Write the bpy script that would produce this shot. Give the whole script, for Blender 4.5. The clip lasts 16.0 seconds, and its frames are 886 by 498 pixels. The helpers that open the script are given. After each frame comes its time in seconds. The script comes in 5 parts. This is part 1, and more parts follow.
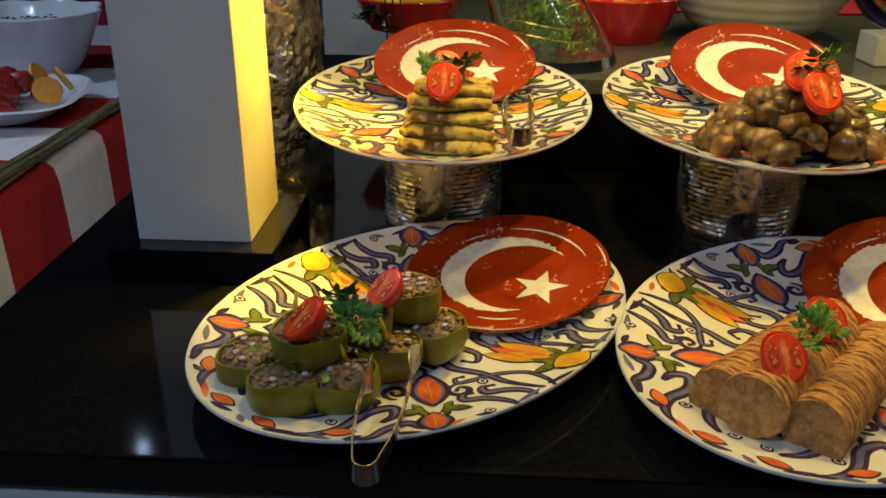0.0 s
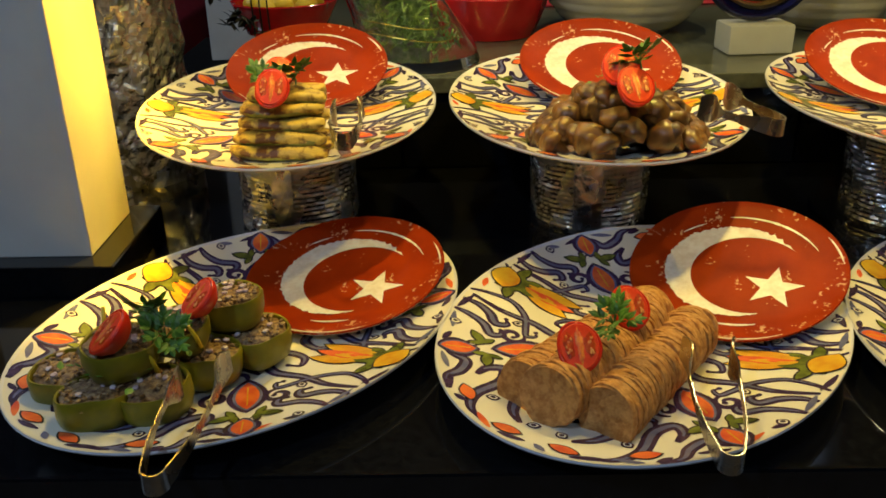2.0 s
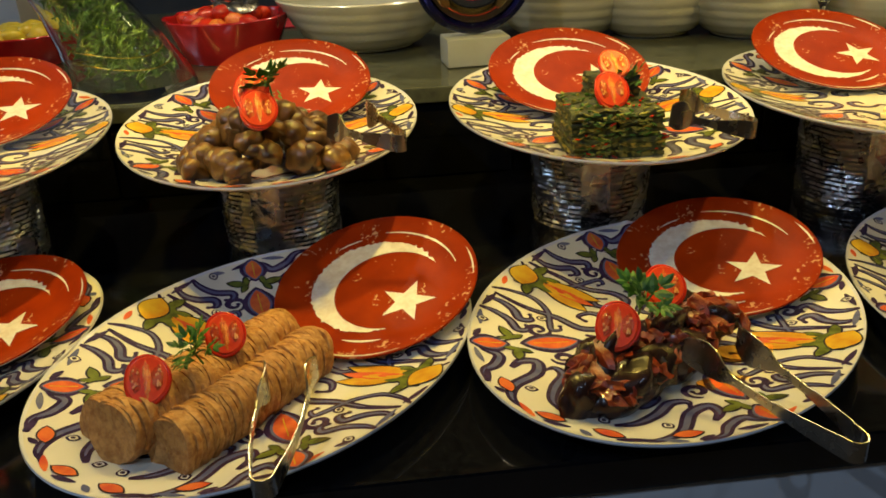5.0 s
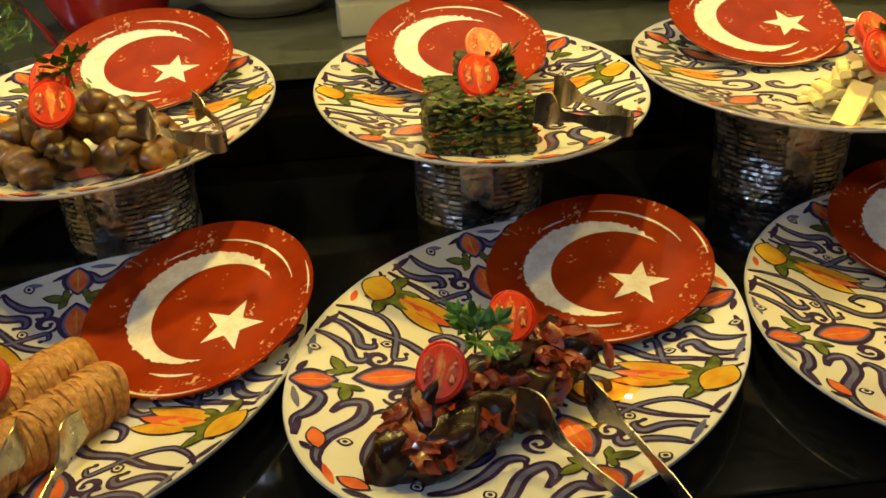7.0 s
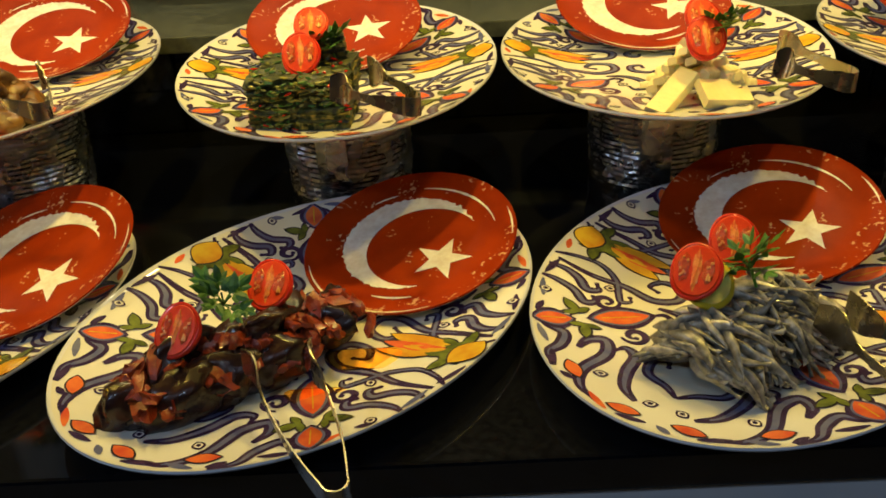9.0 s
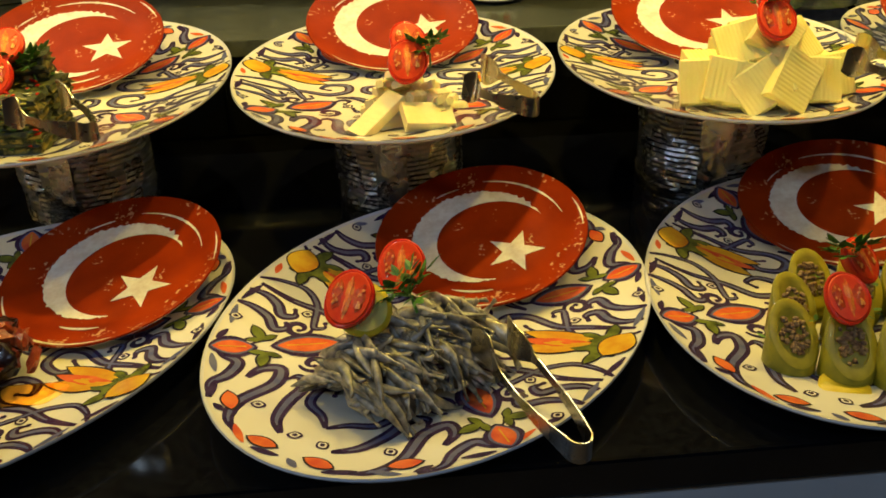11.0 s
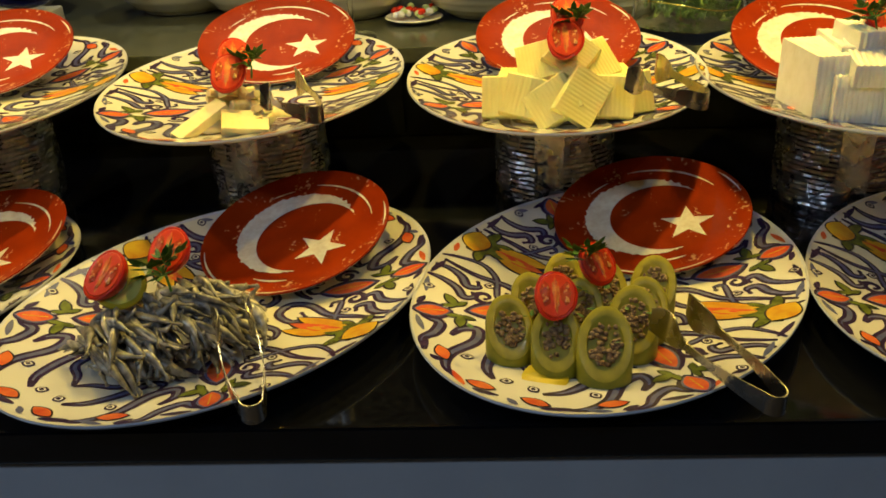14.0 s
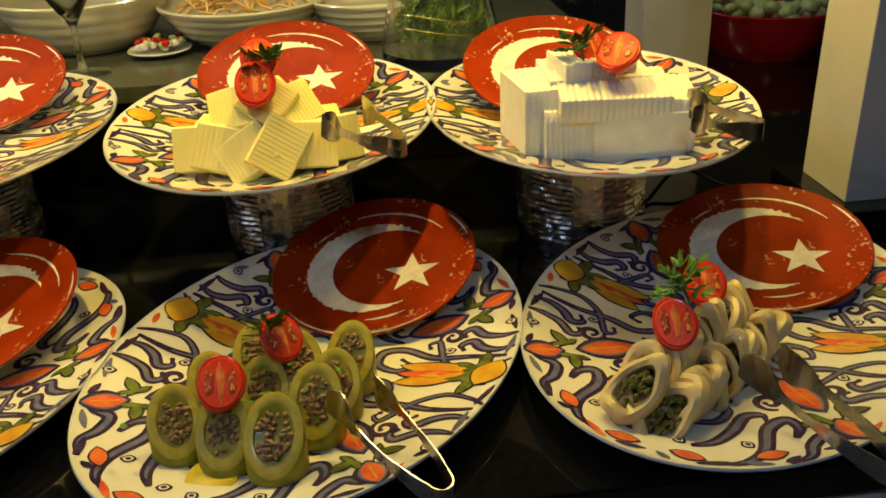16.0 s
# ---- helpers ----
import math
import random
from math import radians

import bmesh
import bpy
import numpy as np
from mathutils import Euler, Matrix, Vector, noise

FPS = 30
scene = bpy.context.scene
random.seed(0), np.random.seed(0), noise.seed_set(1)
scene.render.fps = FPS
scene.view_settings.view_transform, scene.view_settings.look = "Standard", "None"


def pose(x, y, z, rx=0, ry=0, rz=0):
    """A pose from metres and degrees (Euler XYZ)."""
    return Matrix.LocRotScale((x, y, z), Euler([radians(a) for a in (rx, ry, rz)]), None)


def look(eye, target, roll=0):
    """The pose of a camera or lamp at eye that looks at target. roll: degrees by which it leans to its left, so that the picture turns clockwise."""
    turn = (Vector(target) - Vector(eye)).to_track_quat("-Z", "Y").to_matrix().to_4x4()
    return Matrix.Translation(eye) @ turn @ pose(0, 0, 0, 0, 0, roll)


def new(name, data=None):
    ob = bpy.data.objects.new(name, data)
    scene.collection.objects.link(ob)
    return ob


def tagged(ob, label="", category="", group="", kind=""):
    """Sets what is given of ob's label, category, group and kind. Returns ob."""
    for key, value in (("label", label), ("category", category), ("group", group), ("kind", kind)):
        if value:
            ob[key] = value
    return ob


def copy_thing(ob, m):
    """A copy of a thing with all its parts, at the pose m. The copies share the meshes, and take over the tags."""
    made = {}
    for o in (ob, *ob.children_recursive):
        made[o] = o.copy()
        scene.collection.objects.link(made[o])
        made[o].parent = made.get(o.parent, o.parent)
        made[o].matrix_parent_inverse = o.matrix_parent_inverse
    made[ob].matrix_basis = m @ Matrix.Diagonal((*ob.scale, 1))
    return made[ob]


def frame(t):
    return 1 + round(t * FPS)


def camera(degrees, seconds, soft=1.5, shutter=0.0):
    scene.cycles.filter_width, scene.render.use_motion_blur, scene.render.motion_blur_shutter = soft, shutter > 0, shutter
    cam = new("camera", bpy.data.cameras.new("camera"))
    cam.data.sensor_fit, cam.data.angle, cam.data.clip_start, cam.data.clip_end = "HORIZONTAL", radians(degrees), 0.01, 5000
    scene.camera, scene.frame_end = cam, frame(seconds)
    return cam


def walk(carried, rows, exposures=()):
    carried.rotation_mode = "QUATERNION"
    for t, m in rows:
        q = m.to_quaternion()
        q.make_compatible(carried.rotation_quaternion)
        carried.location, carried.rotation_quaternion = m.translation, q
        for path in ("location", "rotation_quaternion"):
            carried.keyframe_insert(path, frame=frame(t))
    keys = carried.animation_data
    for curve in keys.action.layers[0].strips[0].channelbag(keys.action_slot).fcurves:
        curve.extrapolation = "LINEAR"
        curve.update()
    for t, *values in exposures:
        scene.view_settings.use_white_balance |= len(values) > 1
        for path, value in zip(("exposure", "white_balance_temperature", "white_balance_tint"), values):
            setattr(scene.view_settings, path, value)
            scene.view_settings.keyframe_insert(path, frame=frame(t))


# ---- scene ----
cam = camera(53.4, 16.0, soft=1.7)
PATH = [
    (0, (0.173, 0.031, 1.307), (0.058, 1.854, 0.495), 0.3),
    (0.5, (0.161, 0.031, 1.314), (0.088, 1.85, 0.485), 0.8),
    (1, (0.162, 0.034, 1.31), (0.112, 1.859, 0.493), -0.4),
    (1.5, (0.212, 0.035, 1.31), (0.168, 1.859, 0.49), -0.9),
    (2, (0.293, 0.026, 1.317), (0.281, 1.849, 0.495), -1.0),
    (2.5, (0.362, 0.025, 1.317), (0.351, 1.86, 0.521), -1.2),
    (3, (0.402, 0.025, 1.32), (0.374, 1.867, 0.543), -1.8),
    (3.5, (0.435, 0.017, 1.315), (0.39, 1.869, 0.56), -2.2),
    (4, (0.479, 0.004, 1.309), (0.424, 1.854, 0.55), -2.9),
    (4.5, (0.519, 0.004, 1.311), (0.573, 1.842, 0.524), -2.6),
    (5, (0.568, 0.017, 1.317), (0.745, 1.842, 0.518), -2.5),
    (5.2, (0.576, 0.031, 1.312), (0.792, 1.853, 0.515), -2.5),
    (7.3, (0.755, 0.134, 1.321), (0.908, 1.9, 0.394), -2.9),
    (7.5, (0.775, 0.132, 1.324), (0.887, 1.897, 0.389), -3.1),
    (8, (0.824, 0.126, 1.324), (0.836, 1.889, 0.379), -3.3),
    (8.5, (0.902, 0.112, 1.321), (0.85, 1.871, 0.371), -3.8),
    (9, (0.978, 0.083, 1.323), (0.946, 1.84, 0.368), -3.3),
    (9.5, (1.041, 0.067, 1.324), (1.086, 1.824, 0.369), -2.3),
    (10, (1.09, 0.078, 1.321), (1.247, 1.835, 0.379), -1.4),
    (10.2, (1.107, 0.089, 1.318), (1.293, 1.846, 0.382), -1.2),
    (12.3, (1.296, 0.069, 1.333), (1.253, 1.829, 0.384), -1.9),
    (12.5, (1.313, 0.062, 1.327), (1.231, 1.827, 0.389), -1.9),
    (13, (1.363, 0.042, 1.328), (1.202, 1.809, 0.405), -2.3),
    (13.5, (1.415, 0.016, 1.328), (1.236, 1.794, 0.431), -2.7),
    (14, (1.474, -0.001, 1.324), (1.389, 1.791, 0.44), -2.5),
    (14.5, (1.515, -0.007, 1.324), (1.519, 1.791, 0.449), -3.3),
    (15, (1.567, 0.016, 1.321), (1.674, 1.811, 0.445), -4.0),
    (15.5, (1.615, 0.049, 1.324), (1.778, 1.838, 0.445), -3.3),
    (16, (1.648, 0.083, 1.334), (1.826, 1.865, 0.444), -2.6),
]
walk(cam, [(t, look(eye, target, roll)) for t, eye, target, roll in PATH])

# ---- world and lights ----
world = bpy.data.worlds.new("room_light")
world.use_nodes = True
world.node_tree.nodes["Background"].inputs[0].default_value = (0.62, 0.66, 0.75, 1)
world.node_tree.nodes["Background"].inputs[1].default_value = 0.02
scene.world = world
scene.view_settings.exposure = 0.0


def lamp(name, eye, target, watts, size, colour, spread=180):
    data = bpy.data.lights.new(name, "AREA")
    data.shape, data.size, data.energy, data.color, data.spread = "DISK", size, watts, colour, radians(spread)
    ob = new(name, data)
    ob.matrix_world = look(eye, target)
    return ob


WARM, COOL = (1.0, 0.71, 0.12), (0.52, 0.71, 1.0)
for lx, watts in ((0.20, 1.6), (0.58, 1.55), (0.96, 1.4), (1.34, 1.5), (1.72, 1.6), (1.98, 0.8)):
    lamp("downlight", (lx, 0.96, 1.62), (lx, 0.96, 1.04), watts, 0.04, WARM, 120)
lamp("post_light", (-0.035, 0.955, 1.46), (-0.085, 0.945, 1.1), 1.7, 0.03, (1.0, 0.60, 0.04), 52)
lamp("post_light", (2.10, 0.98, 1.46), (2.12, 0.98, 1.0), 0.45, 0.03, WARM, 120)
for lx, ly in ((-0.6, -0.6), (0.75, -0.8), (2.1, -0.6)):
    lamp("ceiling_spot", (lx, ly, 2.6), (lx + 0.1, 0.8, 0.9), 2.3 if lx > 0 else 7.2, 0.07, COOL, 140)
# added fill light, no fixture known: brightens the side table and background
lamp("hall_fill", (-1.6, 1.6, 2.5), (-0.7, 1.6, 0.8), 8.0, 0.3, COOL, 150)
# three added fill lights, placed only to lift the things on the shelf
for lx, ly in ((0.3, 1.75), (1.0, 1.75), (1.7, 1.75)):
    lamp("shelf_fill", (lx, ly, 2.3), (lx, 1.5, 1.03), 2.2, 0.05, (1.0, 0.86, 0.52), 110)
for lx, ly in ((-1.17, 2.78), (-0.08, 4.73), (1.69, 2.83)):
    lamp("far_spot", (lx, ly, 2.6), (lx, 0.8, 0.9), 0.06, 0.03, COOL, 150)


# ---- materials ----
def rgba(c):
    return (*c, 1) if len(c) == 3 else c


def material(name, colour, colour2=None, rough=0.5, metal=0.0, scale=40.0, bump=0.0, bump_scale=None, spec=0.5, detail=4.0,
             contrast=(0.35, 0.65), rough2=None, coat=0.0, transmission=0.0, subsurface=0.0, per_piece=0.0):
    m = bpy.data.materials.new(name)
    m.use_nodes = True
    nt = m.node_tree
    p = nt.nodes["Principled BSDF"]
    p.inputs["Roughness"].default_value, p.inputs["Metallic"].default_value = rough, metal
    p.inputs["Specular IOR Level"].default_value = spec
    p.inputs["Coat Weight"].default_value, p.inputs["Coat Roughness"].default_value = coat, 0.06
    p.inputs["Transmission Weight"].default_value = transmission
    if subsurface:
        p.inputs["Subsurface Weight"].default_value, p.inputs["Subsurface Scale"].default_value = subsurface, 0.006
    tc = nt.nodes.new("ShaderNodeTexCoord")
    n = nt.nodes.new("ShaderNodeTexNoise")
    n.inputs["Scale"].default_value, n.inputs["Detail"].default_value = scale, detail
    nt.links.new(tc.outputs["Object"], n.inputs["Vector"])
    r = nt.nodes.new("ShaderNodeValToRGB")
    r.color_ramp.elements[0].position, r.color_ramp.elements[1].position = contrast
    c2 = colour2 or tuple(0.8 * v for v in colour[:3])
    r.color_ramp.elements[0].color, r.color_ramp.elements[1].color = rgba(c2), rgba(colour)
    nt.links.new(n.outputs["Fac"], r.inputs["Fac"])
    out = r.outputs["Color"]
    if per_piece:
        info = nt.nodes.new("ShaderNodeObjectInfo")
        hsv = nt.nodes.new("ShaderNodeHueSaturation")
        mr = nt.nodes.new("ShaderNodeMapRange")
        mr.inputs["To Min"].default_value, mr.inputs["To Max"].default_value = 1 - per_piece, 1 + per_piece
        nt.links.new(info.outputs["Random"], mr.inputs["Value"])
        nt.links.new(mr.outputs["Result"], hsv.inputs["Value"])
        nt.links.new(out, hsv.inputs["Color"])
        out = hsv.outputs["Color"]
    nt.links.new(out, p.inputs["Base Color"])
    if rough2 is not None:
        mr = nt.nodes.new("ShaderNodeMapRange")
        mr.inputs["To Min"].default_value, mr.inputs["To Max"].default_value = rough, rough2
        nt.links.new(n.outputs["Fac"], mr.inputs["Value"])
        nt.links.new(mr.outputs["Result"], p.inputs["Roughness"])
    if bump:
        n2 = nt.nodes.new("ShaderNodeTexNoise")
        n2.inputs["Scale"].default_value, n2.inputs["Detail"].default_value = bump_scale or scale * 3, 5
        nt.links.new(tc.outputs["Object"], n2.inputs["Vector"])
        b = nt.nodes.new("ShaderNodeBump")
        b.inputs["Strength"].default_value, b.inputs["Distance"].default_value = bump, 0.002
        nt.links.new(n2.outputs["Fac"], b.inputs["Height"])
        nt.links.new(b.outputs["Normal"], p.inputs["Normal"])
    return m


def foil_material(name, tint):
    """Crumpled kitchen foil: sharp facets from a cell pattern, with fine creases."""
    m = material(name, tint, tuple(0.8 * v for v in tint), 0.2, 1.0, 30, rough2=0.34)
    nt = m.node_tree
    tc = nt.nodes.new("ShaderNodeTexCoord")
    v = nt.nodes.new("ShaderNodeTexVoronoi")
    v.feature, v.inputs["Scale"].default_value = "F2", 42
    n = nt.nodes.new("ShaderNodeTexNoise")
    n.inputs["Scale"].default_value, n.inputs["Detail"].default_value = 60, 6
    nt.links.new(tc.outputs["Object"], v.inputs["Vector"])
    nt.links.new(tc.outputs["Object"], n.inputs["Vector"])
    add = nt.nodes.new("ShaderNodeMath")
    add.operation = "ADD"
    nt.links.new(v.outputs["Distance"], add.inputs[0])
    nt.links.new(n.outputs["Fac"], add.inputs[1])
    b = nt.nodes.new("ShaderNodeBump")
    b.inputs["Strength"].default_value, b.inputs["Distance"].default_value = 0.75, 0.005
    nt.links.new(add.outputs["Value"], b.inputs["Height"])
    nt.links.new(b.outputs["Normal"], nt.nodes["Principled BSDF"].inputs["Normal"])
    return m


def glass_material(name, tint, rough=0.0):
    m = bpy.data.materials.new(name)
    m.use_nodes = True
    p = m.node_tree.nodes["Principled BSDF"]
    p.inputs["Base Color"].default_value = rgba(tint)
    p.inputs["Transmission Weight"].default_value, p.inputs["Roughness"].default_value, p.inputs["IOR"].default_value = 1, rough, 1.45
    return m


GRANITE = material("black_granite", (0.006, 0.0065, 0.008), (0.003, 0.003, 0.004), 0.05, 0, 160, bump=0.012, bump_scale=18, rough2=0.10)
PANEL_BLACK = material("black_lacquer_panel", (0.006, 0.0065, 0.008), (0.003, 0.003, 0.004), 0.04, 0, 9, bump=0.03, bump_scale=14, rough2=0.11)
SHELF_STONE = material("dark_green_stone", (0.085, 0.090, 0.062), (0.050, 0.055, 0.040), 0.14, 0, 60, rough2=0.24, bump=0.02)
GREY_PAINT = material("grey_painted_panel", (0.66, 0.66, 0.66), (0.60, 0.60, 0.61), 0.55, 0, 12, bump=0.05)
CREAM_PAINT = material("cream_painted_board", (0.66, 0.63, 0.56), (0.56, 0.53, 0.47), 0.6, 0, 7, bump=0.06, bump_scale=90)
CHIPPED = material("bare_board_edge", (0.30, 0.24, 0.16), (0.16, 0.12, 0.08), 0.8, 0, 120, bump=0.3)
FLOOR_MAT = material("hall_floor_tile", (0.22, 0.19, 0.16), (0.15, 0.13, 0.11), 0.35, 0, 4)
WALL_MAT = material("hall_wall_plaster", (0.30, 0.26, 0.21), (0.24, 0.21, 0.17), 0.8, 0, 3, bump=0.1)
CEILING_MAT = material("hall_ceiling_plaster", (0.45, 0.43, 0.40), (0.38, 0.36, 0.33), 0.9, 0, 3)
FOIL = foil_material("aluminium_foil", (0.80, 0.80, 0.82))
# same foil with a slightly yellower tint, for the tall vase
FOIL_OLD = foil_material("aluminium_foil_large", (0.80, 0.78, 0.70))
STEEL = material("polished_steel", (0.50, 0.46, 0.40), (0.40, 0.37, 0.32), 0.20, 1.0, 60, rough2=0.34, bump=0.03)
GLAZE = material("ivory_glaze", (0.80, 0.77, 0.66), (0.75, 0.71, 0.59), 0.14, 0, 16, coat=0.5, bump=0.04, bump_scale=30)
GLAZE_WHITE = material("white_glaze_edge", (0.78, 0.78, 0.80), (0.68, 0.68, 0.72), 0.16, 0, 30, coat=0.5)
INK_PURPLE = material("purple_glaze_paint", (0.028, 0.013, 0.055), (0.060, 0.035, 0.095), 0.2, 0, 70, coat=0.4)
INK_BLUE = material("blue_grey_glaze_paint", (0.10, 0.11, 0.24), (0.17, 0.17, 0.26), 0.2, 0, 60, coat=0.4)
INK_ORANGE = material("orange_glaze_paint", (0.78, 0.19, 0.045), (0.62, 0.085, 0.035), 0.2, 0, 55, coat=0.4)
INK_YELLOW = material("yellow_glaze_paint", (0.74, 0.47, 0.035), (0.60, 0.26, 0.02), 0.2, 0, 45, coat=0.4)
INK_GREEN = material("olive_green_glaze_paint", (0.17, 0.20, 0.035), (0.07, 0.085, 0.02), 0.2, 0, 80, coat=0.4)
INK_DARK = material("dark_outline_glaze_paint", (0.035, 0.028, 0.035), None, 0.25, 0, 80, coat=0.3)
RED_GLAZE = material("brick_red_glaze", (0.30, 0.030, 0.0015), (0.22, 0.019, 0.0015), 0.45, 0, 22, coat=0.0, spec=0.07, bump=0.10, bump_scale=60, detail=8)
nt = RED_GLAZE.node_tree
tc, big, fine, mul, ramp, mix = [nt.nodes.new("ShaderNode" + k) for k in ("TexCoord", "TexNoise", "TexNoise", "Math", "ValToRGB", "MixRGB")]
big.inputs["Scale"].default_value, fine.inputs["Scale"].default_value, fine.inputs["Detail"].default_value = 34, 240, 6
mul.operation = "MULTIPLY"
nt.links.new(tc.outputs["Object"], big.inputs["Vector"])
nt.links.new(tc.outputs["Object"], fine.inputs["Vector"])
nt.links.new(big.outputs["Fac"], mul.inputs[0])
nt.links.new(fine.outputs["Fac"], mul.inputs[1])
nt.links.new(mul.outputs["Value"], ramp.inputs["Fac"])
ramp.color_ramp.elements[0].position, ramp.color_ramp.elements[1].position = 0.38, 0.41
shader = nt.nodes["Principled BSDF"]
nt.links.new(shader.inputs["Base Color"].links[0].from_socket, mix.inputs["Color1"])
mix.inputs["Color2"].default_value = (0.56, 0.30, 0.16, 1)
nt.links.new(ramp.outputs["Color"], mix.inputs["Fac"])
nt.links.new(mix.outputs["Color"], shader.inputs["Base Color"])
STENCIL = material("chalky_white_stencil", (0.80, 0.76, 0.68), (0.66, 0.58, 0.48), 0.42, 0, 110, bump=0.2)


# ---- mesh helpers ----
SOFT = {"fried_aubergine_skin", "fried_mushroom", "glazed_red_meat", "grilled_courgette", "tomato_skin", "lemon_rind", "silver_small_fish", "rice_and_mince_filling"}

def part(name, bm, mats, parent=None, label="", smooth=True, at=None):
    me = bpy.data.meshes.new(name)
    bm.to_mesh(me)
    bm.free()
    for m in (mats if isinstance(mats, (list, tuple)) else [mats]):
        me.materials.append(m)
    if smooth:
        me.polygons.foreach_set("use_smooth", [True] * len(me.polygons))
        if me.materials[0].name not in SOFT:
            me.set_sharp_from_angle(angle=radians(42))
    ob = new(name, me)
    if parent is not None:
        ob.parent = parent
    if at is not None:
        ob.matrix_basis = at
    if label:
        ob["label"] = label
    return ob


def shared(name, ob, parent, m):
    """Another object on the mesh of ob."""
    o = new(name, ob.data)
    o.parent, o.matrix_basis = parent, m
    return o


def thing(name, label, category, m=None, group="", kind=""):
    ob = new(name)
    ob.empty_display_size = 0.02
    if m is not None:
        ob.matrix_basis = m
    return tagged(ob, label, category, group, kind)


def box(bm, lo, hi, bevel=0.0, m=None):
    r = bmesh.ops.create_cube(bm, size=1)
    vs = r["verts"]
    for v in vs:
        v.co = Vector([lo[i] + (v.co[i] + 0.5) * (hi[i] - lo[i]) for i in range(3)])
    if bevel:
        es = list({e for v in vs for e in v.link_edges})
        out = bmesh.ops.bevel(bm, geom=es, offset=bevel, segments=2, affect="EDGES", profile=0.6)
        vs = list({v for f in out["faces"] for v in f.verts} | {v for v in vs if v.is_valid})
    if m is not None:
        bmesh.ops.transform(bm, matrix=m, verts=vs)
    return vs


def lathe(bm, profile, n=48, squash=(1, 1), wave=None, closed=True):
    """Turn a profile of (radius, height); wave(angle, radius, height) may change a point."""
    rings = []
    for r, z in profile:
        ring = []
        for i in range(n):
            a = 2 * math.pi * i / n
            rr, zz = wave(a, r, z) if wave else (r, z)
            ring.append(bm.verts.new((rr * math.cos(a) * squash[0], rr * math.sin(a) * squash[1], zz)))
        rings.append(ring)
    for a, b in zip(rings, rings[1:]):
        for i in range(n):
            bm.faces.new((a[i], a[(i + 1) % n], b[(i + 1) % n], b[i]))
    if closed:
        for ring, flip in ((rings[0], True), (rings[-1], False)):
            if len(ring) > 2:
                bm.faces.new(ring[::-1] if flip else ring)
    return rings


def blob(bm, c, radii, seed, amp=0.12, freq=2.2, sub=2, m=None):
    """A lumpy rounded body."""
    r = bmesh.ops.create_icosphere(bm, subdivisions=sub, radius=1)
    for v in r["verts"]:
        d = 1 + amp * noise.noise(v.co * freq + Vector((seed * 7.13, seed * 3.7, seed)))
        v.co = Vector((v.co.x * radii[0] * d, v.co.y * radii[1] * d, v.co.z * radii[2] * d))
    mm = Matrix.Translation(c) @ (m or Matrix())
    bmesh.ops.transform(bm, matrix=mm, verts=r["verts"])
    return r["verts"]


def tube(bm, pts, radius, n=8):
    rings = []
    for i, p in enumerate(pts):
        d = (Vector(pts[min(i + 1, len(pts) - 1)]) - Vector(pts[max(i - 1, 0)])).normalized()
        u = d.orthogonal().normalized() if not rings else (u - d * u.dot(d)).normalized()
        w = d.cross(u)
        rr = radius(i / (len(pts) - 1)) if callable(radius) else radius
        rings.append([bm.verts.new(Vector(p) + (u * math.cos(a) + w * math.sin(a)) * rr) for a in [2 * math.pi * k / n for k in range(n)]])
    for a, b in zip(rings, rings[1:]):
        for i in range(n):
            bm.faces.new((a[i], a[(i + 1) % n], b[(i + 1) % n], b[i]))
    bm.faces.new(rings[0][::-1])
    bm.faces.new(rings[-1])


# ---- structure ----
TOP = 0.895


def slab(name, lo, hi, mat, label, category, bevel=0.0):
    bm = bmesh.new()
    box(bm, lo, hi, bevel)
    return tagged(part(name, bm, mat, smooth=bevel > 0), label, category, kind="structure")


slab("floor", (-6, -4, -0.05), (8, 7, 0), FLOOR_MAT, "brown tiled dining hall floor", "floor")
slab("ceiling", (-6, -4, 2.8), (8, 7, 2.9), CEILING_MAT, "plain plastered dining hall ceiling", "ceiling")
slab("wall_north", (-6, 5.2, 0), (8, 5.4, 2.8), WALL_MAT, "plain beige plastered far wall", "wall")
slab("wall_south", (-6, -3.4, 0), (8, -3.2, 2.8), WALL_MAT, "plain beige plastered wall", "wall")
slab("wall_west", (-5.2, -3.2, 0), (-5.0, 5.2, 2.8), WALL_MAT, "plain beige plastered side wall", "wall")
slab("wall_east", (7.0, -3.2, 0), (7.2, 5.2, 2.8), WALL_MAT, "plain beige plastered side wall", "wall")

counter = thing("buffet_counter", "long buffet counter with black granite top and grey front", "counter")
bm = bmesh.new()
box(bm, (-0.318, 0.555, TOP - 0.033), (3.3, 2.3, TOP), 0.003)
part("worktop", bm, GRANITE, counter, "polished black granite slab", smooth=False)
bm = bmesh.new()
box(bm, (-0.300, 0.562, 0.0), (3.28, 2.28, TOP - 0.034), 0.002)
part("front_panel", bm, GREY_PAINT, counter, "grey painted base", smooth=False)

